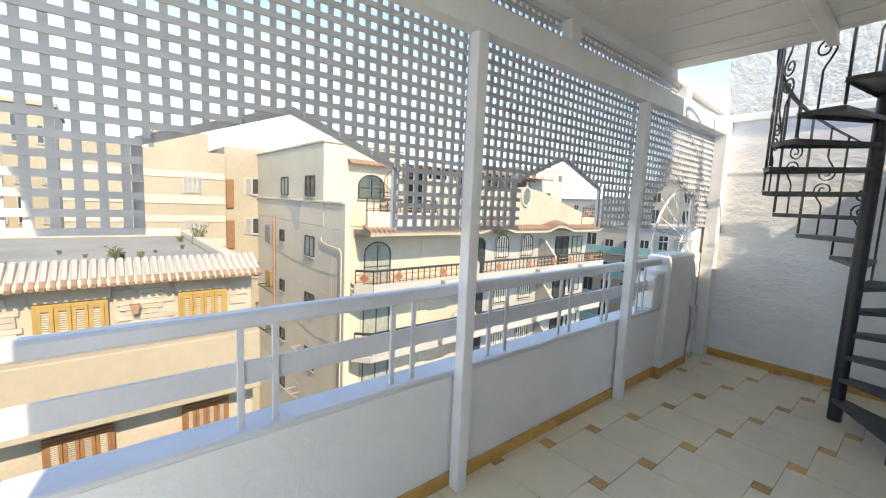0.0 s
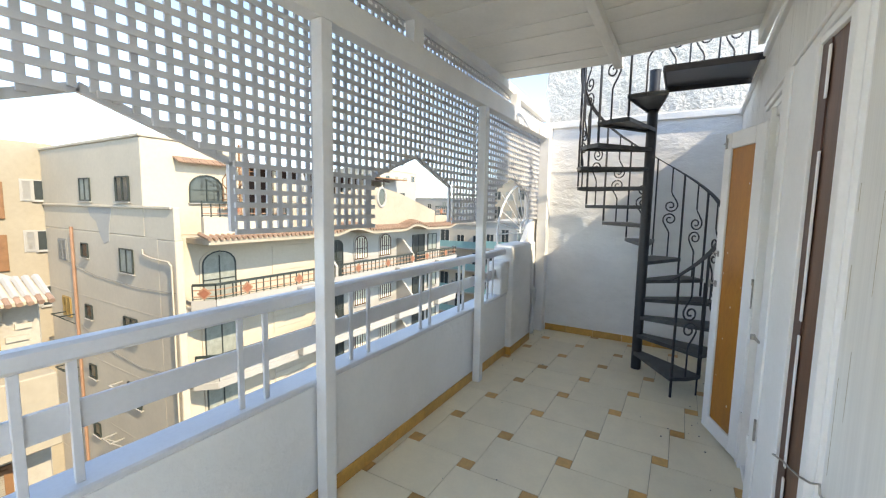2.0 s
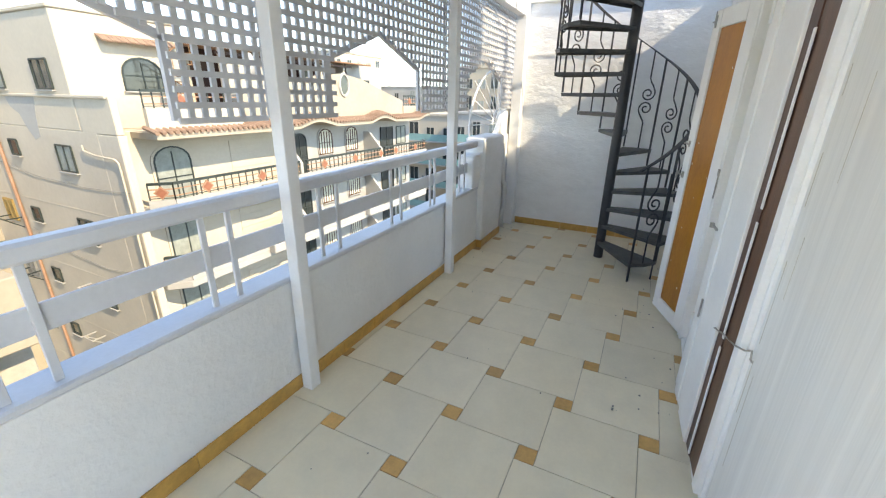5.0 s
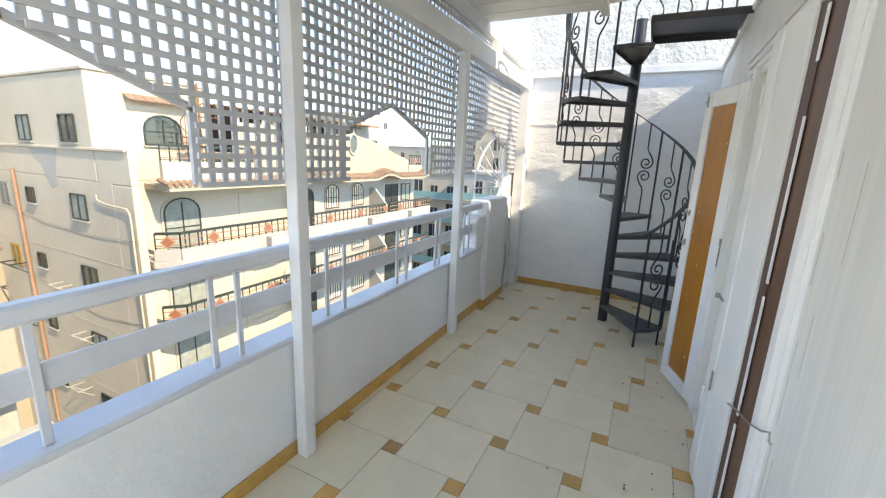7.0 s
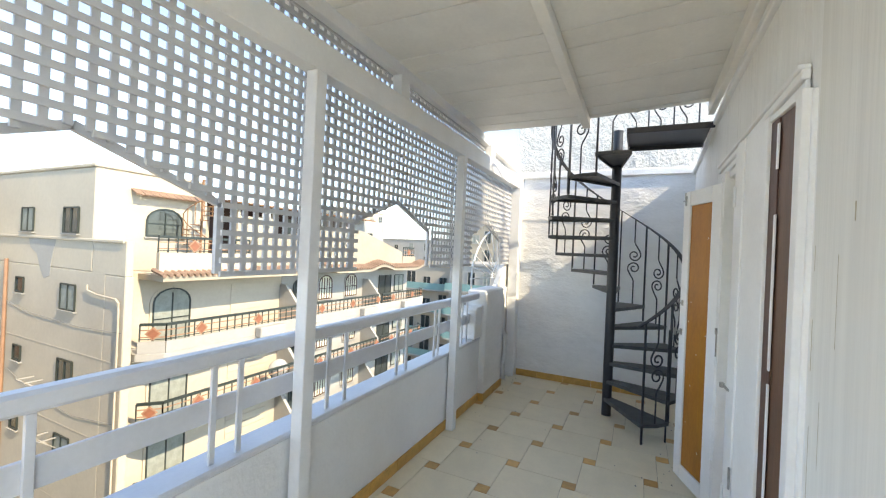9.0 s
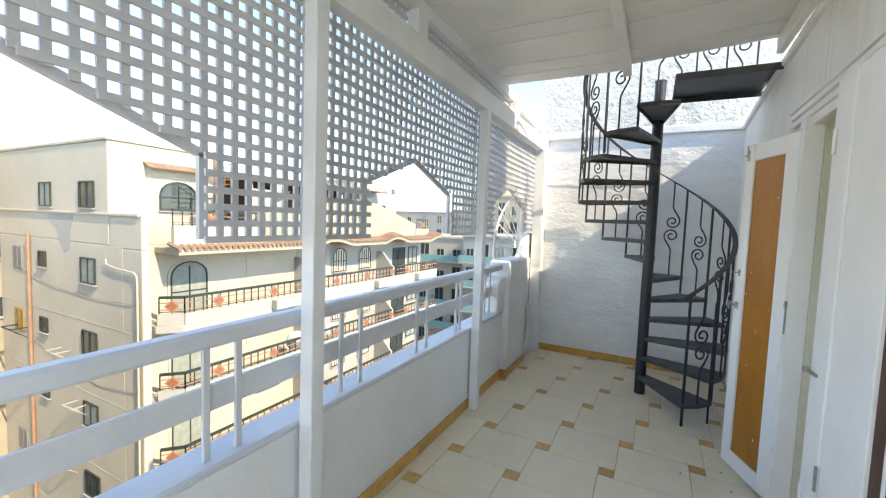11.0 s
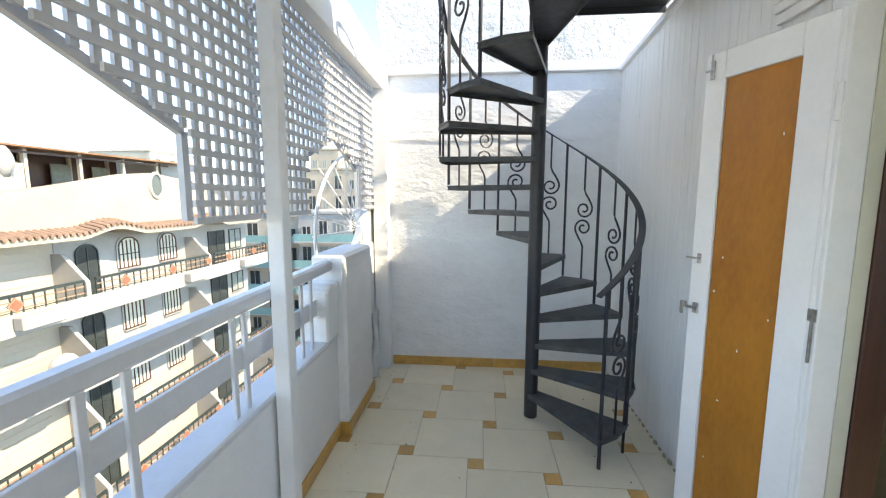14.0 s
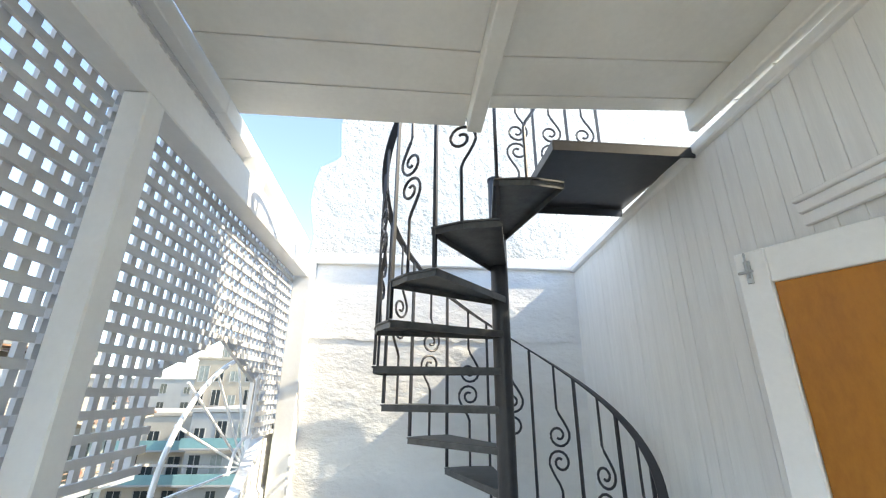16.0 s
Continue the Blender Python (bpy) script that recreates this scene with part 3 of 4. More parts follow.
one("landing_rail", IRON, stair, "", 0, 0.025, 0.065, -0.72, -0.11, LZ + 0.95, LZ + 0.962)

# ---- iron fan beyond the last bay ----
fan = thing("iron_fan", "white painted iron sunburst grille behind the lattice", "grille")
FX, FY, FZ = 5.98, 2.16, 1.27
bm = bmesh.new()
tube(bm, [(FX - 0.95 * math.cos(radians(a)), FY, FZ + 0.62 * math.sin(radians(a))) for a in range(-8, 92, 5)], 0.011, 6)
part("arc", bm, WHITE, fan)
bm = bmesh.new()
tube(bm, [(FX - 0.25 * math.cos(radians(a)), FY, FZ + 0.17 * math.sin(radians(a))) for a in range(0, 92, 10)], 0.009, 6)
part("hub_arc", bm, WHITE, fan)
for k, a in enumerate((2, 14, 27, 40, 54, 70)):
    f = 1.12 if k % 2 else 1.0
    bm = bmesh.new()
    beam(bm, (FX, FY + 0.012, FZ), (FX - 0.95 * f * math.cos(radians(a)), FY + 0.012, FZ + 0.62 * f * math.sin(radians(a))), 0.009, 0.009, (0, 1, 0))
    part("ray", bm, WHITE, fan)
one("stand", WHITE, fan, "", 0.003, FX - 0.012, FX + 0.02, FY - 0.01, FY + 0.025, 0.75, 1.9)

# ---- street and neighbouring buildings ----
GROUND = -15.0
bm = bmesh.new()
box(bm, -900, 900, -900, 900, GROUND - 1, GROUND)
structure(part("ground", bm, ROAD), "dusty street ground far below", "ground")
structure(one("own_house", OFFWHITE, None, "", 0, X0 - 0.2, X1 + 0.25, -3.2, 2.14, GROUND, -0.26), "plain rendered storeys under the terrace", "wall")

FRONT = pose(0, 0, 0)                  # facade looking to -y
SIDE = pose(0, 0, 0, 0, 0, -90)        # facade looking to -x


def window(parent, m, w, h, frame_mat=GREENWOOD, pane_mat=PANE, cols=2, arch=False, sill=True, bars=False, border=None):
    """A window at m: origin at the middle of its foot, looking to local -y."""
    win = new("window")
    win.parent, win.matrix_basis = parent, m
    t = 0.06
    def outline(g):
        a = w / 2 - g
        pts = [(-a, g), (a, g)]
        if arch:
            rise = min(a, 0.38 * w)
            pts += [(a * math.cos(q), h - rise - g + rise * math.sin(q)) for q in np.linspace(0, math.pi, 9)]
        else:
            pts += [(a, h - g), (-a, h - g)]
        return pts
    bm = bmesh.new()
    prism(bm, outline(0.0), -0.03, 0.02, "y")
    part("pane", bm, pane_mat, win)
    bm = bmesh.new()
    loop = outline(0.0)
    for p, q in zip(loop, loop[1:] + loop[:1]):
        beam(bm, (p[0], -0.045, p[1]), (q[0], -0.045, q[1]), t, 0.05, (0, 1, 0))
    for c in range(1, cols):
        xx = -w / 2 + w * c / cols
        beam(bm, (xx, -0.045, 0.02), (xx, -0.045, h - (0.12 * w if arch else 0.02)), 0.045, 0.04, (0, 1, 0))
    if arch or bars:
        beam(bm, (-w / 2, -0.045, h * 0.45), (w / 2, -0.045, h * 0.45), 0.04, 0.035, (0, 1, 0))
    part("frame", bm, frame_mat, win)
    if sill:
        one("sill", border or OFFWHITE, win, "", 0, -w / 2 - 0.08, w / 2 + 0.08, -0.12, 0.02, -0.08, -0.035)
    if border:
        bm = bmesh.new()
        for p, q in zip(loop[1:], loop[2:] + loop[:1]):
            beam(bm, (p[0] * 1.08, -0.02, p[1] + 0.03), (q[0] * 1.08, -0.02, q[1] + 0.03), 0.14, 0.05, (0, 1, 0))
        part("surround", bm, border, win)
    return win


def shutters(parent, m, w, h, mat, leaves=4, fill=None):
    sh = new("shuttered_window")
    sh.parent, sh.matrix_basis = parent, m
    one("frame", mat, sh, "", 0, -w / 2 - 0.05, w / 2 + 0.05, -0.02, 0.02, -0.05, h + 0.05)
    lw = w / leaves
    for k in range(leaves):
        a = -w / 2 + k * lw
        bm = bmesh.new()
        for x0, x1 in ((a + 0.008, a + 0.06), (a + lw - 0.06, a + lw - 0.008)):
            box(bm, x0, x1, -0.055, -0.021, 0, h)
        for z in (0.0, h * 0.42, h - 0.07):
            box(bm, a + 0.06, a + lw - 0.06, -0.052, -0.021, z, z + 0.07)
        sl = part("shutter_leaf", bm, mat, sh)
        bm = bmesh.new()
        z = 0.08
        while z < h - 0.1:
            box(bm, a + 0.06, a + lw - 0.06, -0.045, -0.024, z, z + 0.022)
            z += 0.04
        part("louvre", bm, fill or mat, sl)
    return sh


# block A: flats with long balconies across the street
A = thing("apartment_building", "pale cream apartment building with long balconies and black railings", "building")
AX, AY0, AY1, AXE = 9.12, 18.2, 31.0, 31.0
FL = [-2.82 - 3.0 * k for k in range(5)]
one("wall", PALE, A, "", 0.03, AX, 17.4, AY0, AY1, GROUND, 0.15)
one("wall", OFFWHITE, A, "white rendered wall", 0.03, 17.41, AXE, AY0 + 0.02, AY1, GROUND, 0.15)
one("flank_wall", PALE, A, "", 0.03, AX, AX + 0.3, 16.9, AY0 - 0.005, GROUND, 0.1)
one("penthouse", PALE, A, "weathered cream penthouse", 0.03, AX, 13.6, 19.2, AY1 - 0.02, 0.152, 4.15)
one("parapet", PALE, A, "", 0.03, AX - 0.06, 13.66, 19.14, AY1, 4.151, 4.29)
one("string_course", PALE, A, "", 0.02, AX - 0.08, AX - 0.002, 17.0, AY1, 1.30, 1.41)
one("flank_parapet", PALE, A, "", 0.03, AX, AX + 0.25, 16.9, 19.139, 0.101, 1.38)
for f in FL:
    one("string_course", PALE, A, "", 0.002, AX - 0.012, AX - 0.002, 16.9, AY1, f - 0.25, f - 0.21)
for k, z in enumerate([1.6] + [-1.45 - 3.0 * j for j in range(4)]):
    window(A, pose(AX, 20.8, z) @ SIDE, 1.15, 1.0, GREENWOOD, CURTAIN if k % 2 else PANE)
    if k == 0:
        window(A, pose(AX, 24.5, z) @ SIDE, 1.1, 1.0, GREENWOOD, CURTAIN)
    else:
        window(A, pose(AX, 25.0, z + 0.35) @ SIDE, 0.7, 0.65, GREENWOOD, PANE, 1)
        shutters(A, pose(AX, 27.7, z + 0.05) @ SIDE, 1.0, 1.0, OCHREWOOD if k == 2 else FLATROOF, 2)
bm = bmesh.new()
tube(bm, [(AX - 0.08, 26.3, 0.3), (AX - 0.08, 26.3, GROUND)], 0.07, 8)
part("drain_pipe", bm, ORANGE, A, "rust orange drain pipe")
bm = bmesh.new()
tube(bm, [(AX - 0.07, 19.3, -0.35), (AX - 0.07, 19.25, -0.55), (AX - 0.07, 18.6, -0.66), (AX - 0.07, 17.3, -0.72), (AX - 0.07, 17.12, -0.85), (AX - 0.07, 17.1, -1.1), (AX - 0.07, 17.1, GROUND)], 0.035, 8)
part("drain_pipe", bm, PALE, A)
for z in (-4.2, -7.0):
    bm = bmesh.new()
    for yy in (26.9, 27.9):
        beam(bm, (AX, yy, z), (AX - 0.6, yy, z), 0.05, 0.05)
        beam(bm, (AX, yy, z - 0.5), (AX - 0.6, yy, z), 0.04, 0.04)
    beam(bm, (AX - 0.6, 26.9, z), (AX - 0.6, 27.9, z), 0.05, 0.05)
    part("bracket", bm, GREENWOOD, A, "rusty bracket")


for yy, zz in ((22.6, -4.55), (21.2, -6.6), (22.2, -9.4)):
    bm = bmesh.new()
    for a in (0.0, 0.8):
        beam(bm, (AX, yy + a, zz), (AX - 0.55, yy + a, zz), 0.04, 0.04)
        beam(bm, (AX, yy + a, zz - 0.45), (AX - 0.5, yy + a, zz), 0.03, 0.03)
    beam(bm, (AX - 0.55, yy, zz), (AX - 0.55, yy + 0.8, zz), 0.04, 0.04)
    part("bracket", bm, OFFWHITE, A, "white wall bracket")
bm = bmesh.new()
prism(bm, [(22.0, 1.29), (24.4, 1.29), (24.2, 0.9), (23.6, 0.65), (23.3, 0.1), (22.9, -0.35), (22.4, -0.2), (22.3, 0.5)], AX - 0.012, AX - 0.001, "x")
part("patch", bm, OFFWHITE, A, "pale patch of fresh render")
for pts in ([(16.95, -1.9), (20, -2.02), (24, -1.9), (28, -1.4)], [(17.2, -5.2), (20, -5.5), (23, -5.3), (26, -4.6)]):
    bm = bmesh.new()
    tube(bm, [(AX - 0.03, a, b) for a, b in pts], 0.012, 5)
    part("cable", bm, FLATROOF, A)


def railing_run(parent, pts, z0, z1):
    """A black railing along plan points with a faded orange band and rust diamonds."""
    bm, bars, band = bmesh.new(), bmesh.new(), bmesh.new()
    h = z1 - z0
    for p, q in zip(pts, pts[1:]):
        L = math.dist(p, q)
        beam(bm, (*p, z1), (*q, z1), 0.10, 0.10)
        beam(bm, (*p, z0 + 0.07), (*q, z0 + 0.07), 0.03, 0.03)
        n = max(1, round(L / 0.36))
        for k in range(n + 1):
            x, y = p[0] + (q[0] - p[0]) * k / n, p[1] + (q[1] - p[1]) * k / n
            box(bars, x - 0.02, x + 0.02, y - 0.02, y + 0.02, z0, z1)
        beam(band, (*p, z0 + h * 0.24), (*q, z0 + h * 0.24), 0.026, 0.045)
        beam(band, (*p, z0 + h * 0.66), (*q, z0 + h * 0.66), 0.026, 0.045)
        k = min(1.4, L / 2)
        while k < L:
            x, y = p[0] + (q[0] - p[0]) * k / L, p[1] + (q[1] - p[1]) * k / L
            turn = math.degrees(math.atan2(q[1] - p[1], q[0] - p[0]))
            for nm, rr, d, mat in (("diamond_rim", 0.27, 0.025, ORANGE), ("diamond", 0.2, 0.04, RUST)):
                plate = bmesh.new()
                prism(plate, [(-rr, 0), (0, -rr), (rr, 0), (0, rr)], -d, d, "y")
                part(nm, plate, mat, parent, place=pose(x, y, z0 + h * 0.45, 0, 0, turn))
            k += 2.8
    part("top_rail", bm, GREENWOOD, parent)
    part("bar_infill", bars, GREENWOOD, parent)["kind"] = "stuff"
    part("band", band, ORANGE, parent, "faded orange bands")


for k, f in enumerate(FL):
    bal = new("balcony")
    bal.parent = A
    run = [(9.95, 17.2), (10.5, 16.7), (13.5, 16.7), (16.6, 16.72)]
    bm = bmesh.new()
    prism(bm, [(9.72, 18.18), (9.72, 17.25), (10.4, 16.6), (AXE, 16.6), (AXE + 0.5, 17.2), (AXE + 0.5, 18.18)], f - 0.32, f)
    part("slab", bm, OFFWHITE, bal, bevel=0.03)
    bm = bmesh.new()
    for p, q in (((9.80, 17.25), (10.45, 16.66)), ((10.45, 16.66), (AXE, 16.66)), ((AXE, 16.66), (AXE + 0.45, 17.2))):
        beam(bm, (*p, f + 0.225), (*q, f + 0.225), 0.12, 0.448)
    part("parapet", bm, OFFWHITE, bal)
    railing_run(bal, [(9.85, 17.25), (10.47, 16.68), (17.1, 16.68)], f + 0.45, f + 1.08)
    railing_run(bal, [(17.6, 16.68), (24.6, 16.68)], f + 0.45, f + 1.08)
    railing_run(bal, [(25.1, 16.68), (AXE - 0.1, 16.68), (AXE + 0.4, 17.2)], f + 0.45, f + 1.08)
    for x in (15.2, 23.2, 28.2):
        bm = bmesh.new()
        box(bm, x - 0.75, x + 0.75, 16.2, 16.595, f - 0.1, f + 0.38)
        part("planter", bm, OFFWHITE, bal, bevel=0.04)
    for x in (17.35, 24.85):
        bm = bmesh.new()
        prism(bm, [(18.19, f), (18.19, f + 2.1), (17.75, f + 2.1), (16.75, f + 1.0), (16.75, f)], x - 0.09, x + 0.09, "x")
        part("fin_wall", bm, OFFWHITE, bal)
    # windows and doors of this storey
    window(A, pose(11.55, AY0, f + 0.02), 1.5, 2.25, GREENWOOD, CURTAIN, 2, k == 0, False, False, PALE)
    bm = bmesh.new()
    for j in range(5):
        box(bm, 14.3, 16.6, AY0 - 0.03, AY0, f + 0.7 + 0.32 * j, f + 1.0 + 0.32 * j)
    part("ribbed_panel", bm, PALE, A)
    for x in (20.9, 23.42):
        window(A, pose(x, AY0, f + 1.0), 1.15, 1.45, BROWN, INNER, 5, k == 0, True, False, OFFWHITE)
    window(A, pose(18.75, AY0, f + 0.02), 1.0, 2.3, GREENWOOD, PANE, 2, True, False)
    window(A, pose(27.6, AY0, f + 0.02), 1.6, 2.2, GREENWOOD, PANE, 2, False, False)
    window(A, pose(29.6, AY0, f + 0.9), 1.3, 1.3, GREENWOOD, CURTAIN, 2, False, True)
# wavy cornice with clay tiles over the top balcony
def wave(x):
    return 0.12 + 0.30 * max(0.0, math.sin((x - 17.2) / 2.4 * math.pi / 1.3)) ** 1.5 * (x > 17.2)


bm, tiles = bmesh.new(), bmesh.new()
xs = [float(x) for x in np.arange(10.2, AXE + 0.6, 0.25)]
prism(bm, [(x, wave(x) - 0.22) for x in xs] + [(x, wave(x)) for x in xs[::-1]], 16.55, 18.195, "y")
for x in xs:
    z = wave(x)
    tube(tiles, [(x, 16.45, z + 0.03), (x, 17.2, z + 0.2)], 0.09, 6)
part("cornice", bm, PEACH, A, "wavy peach cornice")
part("cornice_tiles", tiles, CLAY, A, "weathered clay tiles")["kind"] = "stuff"
# roof terrace rail and gabled parapet
bm = bmesh.new()
beam(bm, (10.2, 16.95, 0.62), (14.2, 16.95, 0.62), 0.2, 0.75)
beam(bm, (14.2, 16.95, 0.62), (14.6, 19.2, 0.62), 0.2, 0.75)
part("terrace_parapet", bm, PALE, A)
railing_run(A, [(10.2, 16.95), (14.2, 16.95)], 1.0, 1.6)
bm = bmesh.new()
prism(bm, [(14.9, 0.3), (14.9, 1.6), (17.4, 2.05), (20.2, 2.6), (22.2, 2.78), (24.2, 2.5), (27.2, 1.7), (29.0, 1.25), (29.0, 0.3)], 17.6, 17.85, "y")
part("gable_parapet", bm, PEACH, A, "peach gabled roof parapet")
bm = bmesh.new()
tube(bm, [(22.25 + 0.42 * math.cos(q), 17.58, 2.15 + 0.62 * math.sin(q)) for q in np.linspace(0, 2 * math.pi, 18)], 0.09, 6)
part("oval_ring", bm, OFFWHITE, A)
bm = bmesh.new()
prism(bm, [(22.25 + 0.36 * math.cos(q), 2.15 + 0.55 * math.sin(q)) for q in np.linspace(0, 2 * math.pi, 16, endpoint=False)], 17.575, 17.598, "y")
part("oval_opening", bm, PANE, A)
railing_run(A, [(29.2, 17.6), (30.9, 17.6)], 0.9, 1.6)
one("terrace_parapet", PEACH, A, "", 0.03, 29.01, AXE, 17.5, 17.8, 0.2, 0.9)
window(A, pose(11.7, 19.2, 1.6), 1.5, 1.2, GREENWOOD, PANE, 2, True, True)
bm = bmesh.new()
for j in range(18):
    beam(bm, (10.4 + 0.16 * j, 18.75, 3.28 - 0.02 * (j % 2)), (10.4 + 0.16 * j, 19.2, 3.5), 0.14, 0.06)
part("canopy_tiles", bm, CLAY, A, "broken clay tile canopy")
# roof pergola and sheds
pergola = thing("roof_pergola", "dark timber roof pergola with glazed screens", "pergola")
for x in (15.5, 17.8, 20.1, 22.4, 24.6):
    one("post", PALE, pergola, "", 0, x - 0.07, x + 0.07, 19.4, 19.54, 0.15, 3.53)
    one("post", PALE, pergola, "", 0, x - 0.07, x + 0.07, 22.4, 22.54, 0.15, 3.72)
bm = bmesh.new()
prism(bm, [(18.9, 3.50), (18.9, 3.58), (23, 3.86), (23, 3.78)], 14.6, 27.0, "x")
part("roof", bm, BROWNWOOD, pergola)
one("low_wall", PALE, pergola, "", 0, 15.6, 17.7, 19.42, 19.5, 0.152, 2.9)
one("side_panel", RUST, pergola, "rust red panel", 0, 17.9, 19.0, 21.0, 21.05, 0.152, 3.0)
one("back_panel", BROWN, pergola, "dark timber back", 0, 15.3, 25.3, 22.55, 22.6, 0.152, 3.74)
for x in (19.2, 21.3, 23.5):
    one("glazed_screen", CURTAIN, pergola, "", 0, x, x + 1.0, 22.3, 22.34, 1.8, 3.2)
one("front_rail", BROWN, pergola, "", 0, 15.2, 25.4, 19.36, 19.395, 3.30, 3.40)

shed = thing("roof_shed", "white rendered roof shed with a dark window", "shed")
one("wall", OFFWHITE, shed, "", 0.02, 25.6, 29.8, 20, 24, 0.15, 3.6)
window(shed, pose(27.5, 20, 1.6), 1.2, 1.0)
tank = thing("stair_tower", "cream roof stair tower with rusty ladder", "tower")
one("wall", PALE, tank, "", 0.03, 13.7, 15.0, 21, 25, 0.15, 3.3)
bm = bmesh.new()
for dx in (0, 0.5):
    beam(bm, (13.9 + dx, 20.6, 0.2), (13.9 + dx, 20.6, 4.6), 0.06, 0.06)
for j in range(14):
    beam(bm, (13.9, 20.6, 0.5 + 0.3 * j), (14.4, 20.6, 0.5 + 0.3 * j), 0.04, 0.04)
part("ladder", bm, BROWNWOOD, tank)


roof_stair = thing("roof_stair", "rusty iron spiral stair on the roof terrace", "staircase", place=pose(12.75, 18.3, 0.15))
bm = bmesh.new()
tube(bm, [(0, 0, 0), (0, 0, 4.1)], 0.05, 8)
part("pole", bm, BROWNWOOD, roof_stair)
for k in range(13):
    bm = bmesh.new()
    prism(bm, [(0, 0), (0.75, -0.17), (0.75, 0.17)], 0, 0.04)
    part("tread", bm, BROWNWOOD, roof_stair, place=pose(0, 0, 0.25 + 0.22 * k, 0, 0, 27 * k))
    bm = bmesh.new()
    beam(bm, (0.72, 0, 0), (0.72, 0, 0.9), 0.025, 0.025)
    part("baluster", bm, BROWNWOOD, roof_stair, place=pose(0, 0, 0.29 + 0.22 * k, 0, 0, 27 * k))
bm = bmesh.new()
tube(bm, [(0.72 * math.cos(radians(27 * k)), 0.72 * math.sin(radians(27 * k)), 1.19 + 0.22 * k) for k in range(13)], 0.025, 6)
part("handrail", bm, BROWNWOOD, roof_stair)


def dish(x, y, z, r, turn):
    d = thing("satellite_dish", "white satellite dish on a bracket", "satellite dish", "dishes", place=pose(x, y, z, 0, 0, turn))
    bm = bmesh.new()
    rings = []
    for i in range(4):
        rr = r * i / 3
        rings.append([bm.verts.new((rr * math.cos(q), 0.35 * rr * rr / r - 0.2, r + rr * math.sin(q))) for q in np.linspace(0, 2 * math.pi, 14, endpoint=False)])
    for u, v in zip(rings, rings[1:]):
        for k in range(14):
            bm.faces.new((u[k], u[(k + 1) % 14], v[(k + 1) % 14], v[k]))
    bmesh.ops.remove_doubles(bm, verts=bm.verts, dist=1e-5)
    ret = bmesh.ops.extrude_face_region(bm, geom=bm.faces[:])
    bmesh.ops.translate(bm, verts=[g for g in ret["geom"] if isinstance(g, bmesh.types.BMVert)], vec=(0, 0.03, 0))
    part("bowl", bm, OFFWHITE, d, smooth=True)
    bm = bmesh.new()
    beam(bm, (0, -0.15, 0), (0, -0.15, r), 0.05, 0.05)
    beam(bm, (0, -0.2, r * 0.2), (0, -r, r), 0.03, 0.03)
    part("arm", bm, STEEL, d)


dish(15.4, 17.3, 2.2, 0.55, 30)
dish(16.2, 16.9, FL[1] + 0.45, 0.5, -20)
dish(18.6, 16.9, FL[1] + 0.45, 0.5, 25)
dish(19.8, 16.9, FL[2] + 0.45, 0.45, 10)

# block B: stone-clad house with ochre shutters
Bh = thing("stone_house", "stone-clad house with clay tile eaves and ochre shutters", "house", place=pose(-0.28, 0, -0.17))
BY = 10.0
one("wall", STONE, Bh, "", 0.02, -9, 3.75, BY + 0.06, 18.4, GROUND, -0.02)
one("flat_roof", FLATROOF, Bh, "dusty flat roof", 0, -9, 3.7, BY + 0.3, 18.3, -0.018, 0.08)
one("roof_parapet", PALE, Bh, "", 0.02, 3.45, 3.74, BY + 0.43, 18.4, 0.081, 0.30)
one("roof_parapet", PALE, Bh, "", 0.02, -9, 3.44, 18.2, 18.4, 0.081, 0.36)
bm = bmesh.new()
prism(bm, [(BY - 0.32, 0.02), (BY - 0.32, 0.08), (BY + 0.3, 0.34), (BY + 0.42, 0.34), (BY + 0.42, -0.015), (BY + 0.02, -0.015)], -9, 3.85, "x")
part("eave", bm, PALE, Bh)
for j in range(52):
    x = 3.8 - 0.13 * j
    bm = bmesh.new()
    tube(bm, [(x, BY - 0.38, 0.045), (x, BY - 0.14, 0.15)], 0.045, 7)
    part("roof_tile", bm, CLAY, Bh)
bm = bmesh.new()
for j in range(52):
    x = 3.8 - 0.13 * j
    tube(bm, [(x, BY - 0.2, 0.125), (x, BY + 0.34, 0.39)], 0.058, 6)
part("upper_tiles", bm, OFFWHITE, Bh, "whitewashed tile slope")["kind"] = "stuff"
for x, w in ((0.745, 0.90), (2.78, 0.78), (-1.5, 0.9), (-3.6, 0.9)):
    shutters(Bh, pose(x, BY - 0.02, -1.45), w, 1.12, OCHREWOOD, 4, PALE)
    one("lintel_panel", PEACH, Bh, "peach panel over a window", 0.01, x - w / 2 - 0.1, x + w / 2 + 0.1, BY - 0.03, BY + 0.05, -0.27, -0.03)
    shutters(Bh, pose(x, BY - 0.02, -3.9), w, 1.15, BROWNWOOD, 4, STONE)
one("balcony_wall", CREAM, Bh, "plain cream balcony wall", 0.02, -9, 3.75, BY - 0.55, BY + 0.05, -2.43, -1.15)
bm = bmesh.new()
box(bm, -9, 3.9, BY - 0.86, BY - 0.7, -3.04, -2.96)
box(bm, -9, 3.9, BY - 0.85, BY + 0.05, -4.3, -4.1)
part("balustrade_rail", bm, OFFWHITE, Bh)
bm = bmesh.new()
for j in range(80):
    x = 3.85 - 0.12 * j
    tube(bm, [(x, BY - 0.78, -4.1), (x, BY - 0.78, -3.041)], 0.03, 6)
part("baluster_infill", bm, OFFWHITE, Bh)["kind"] = "stuff"
bm = bmesh.new()
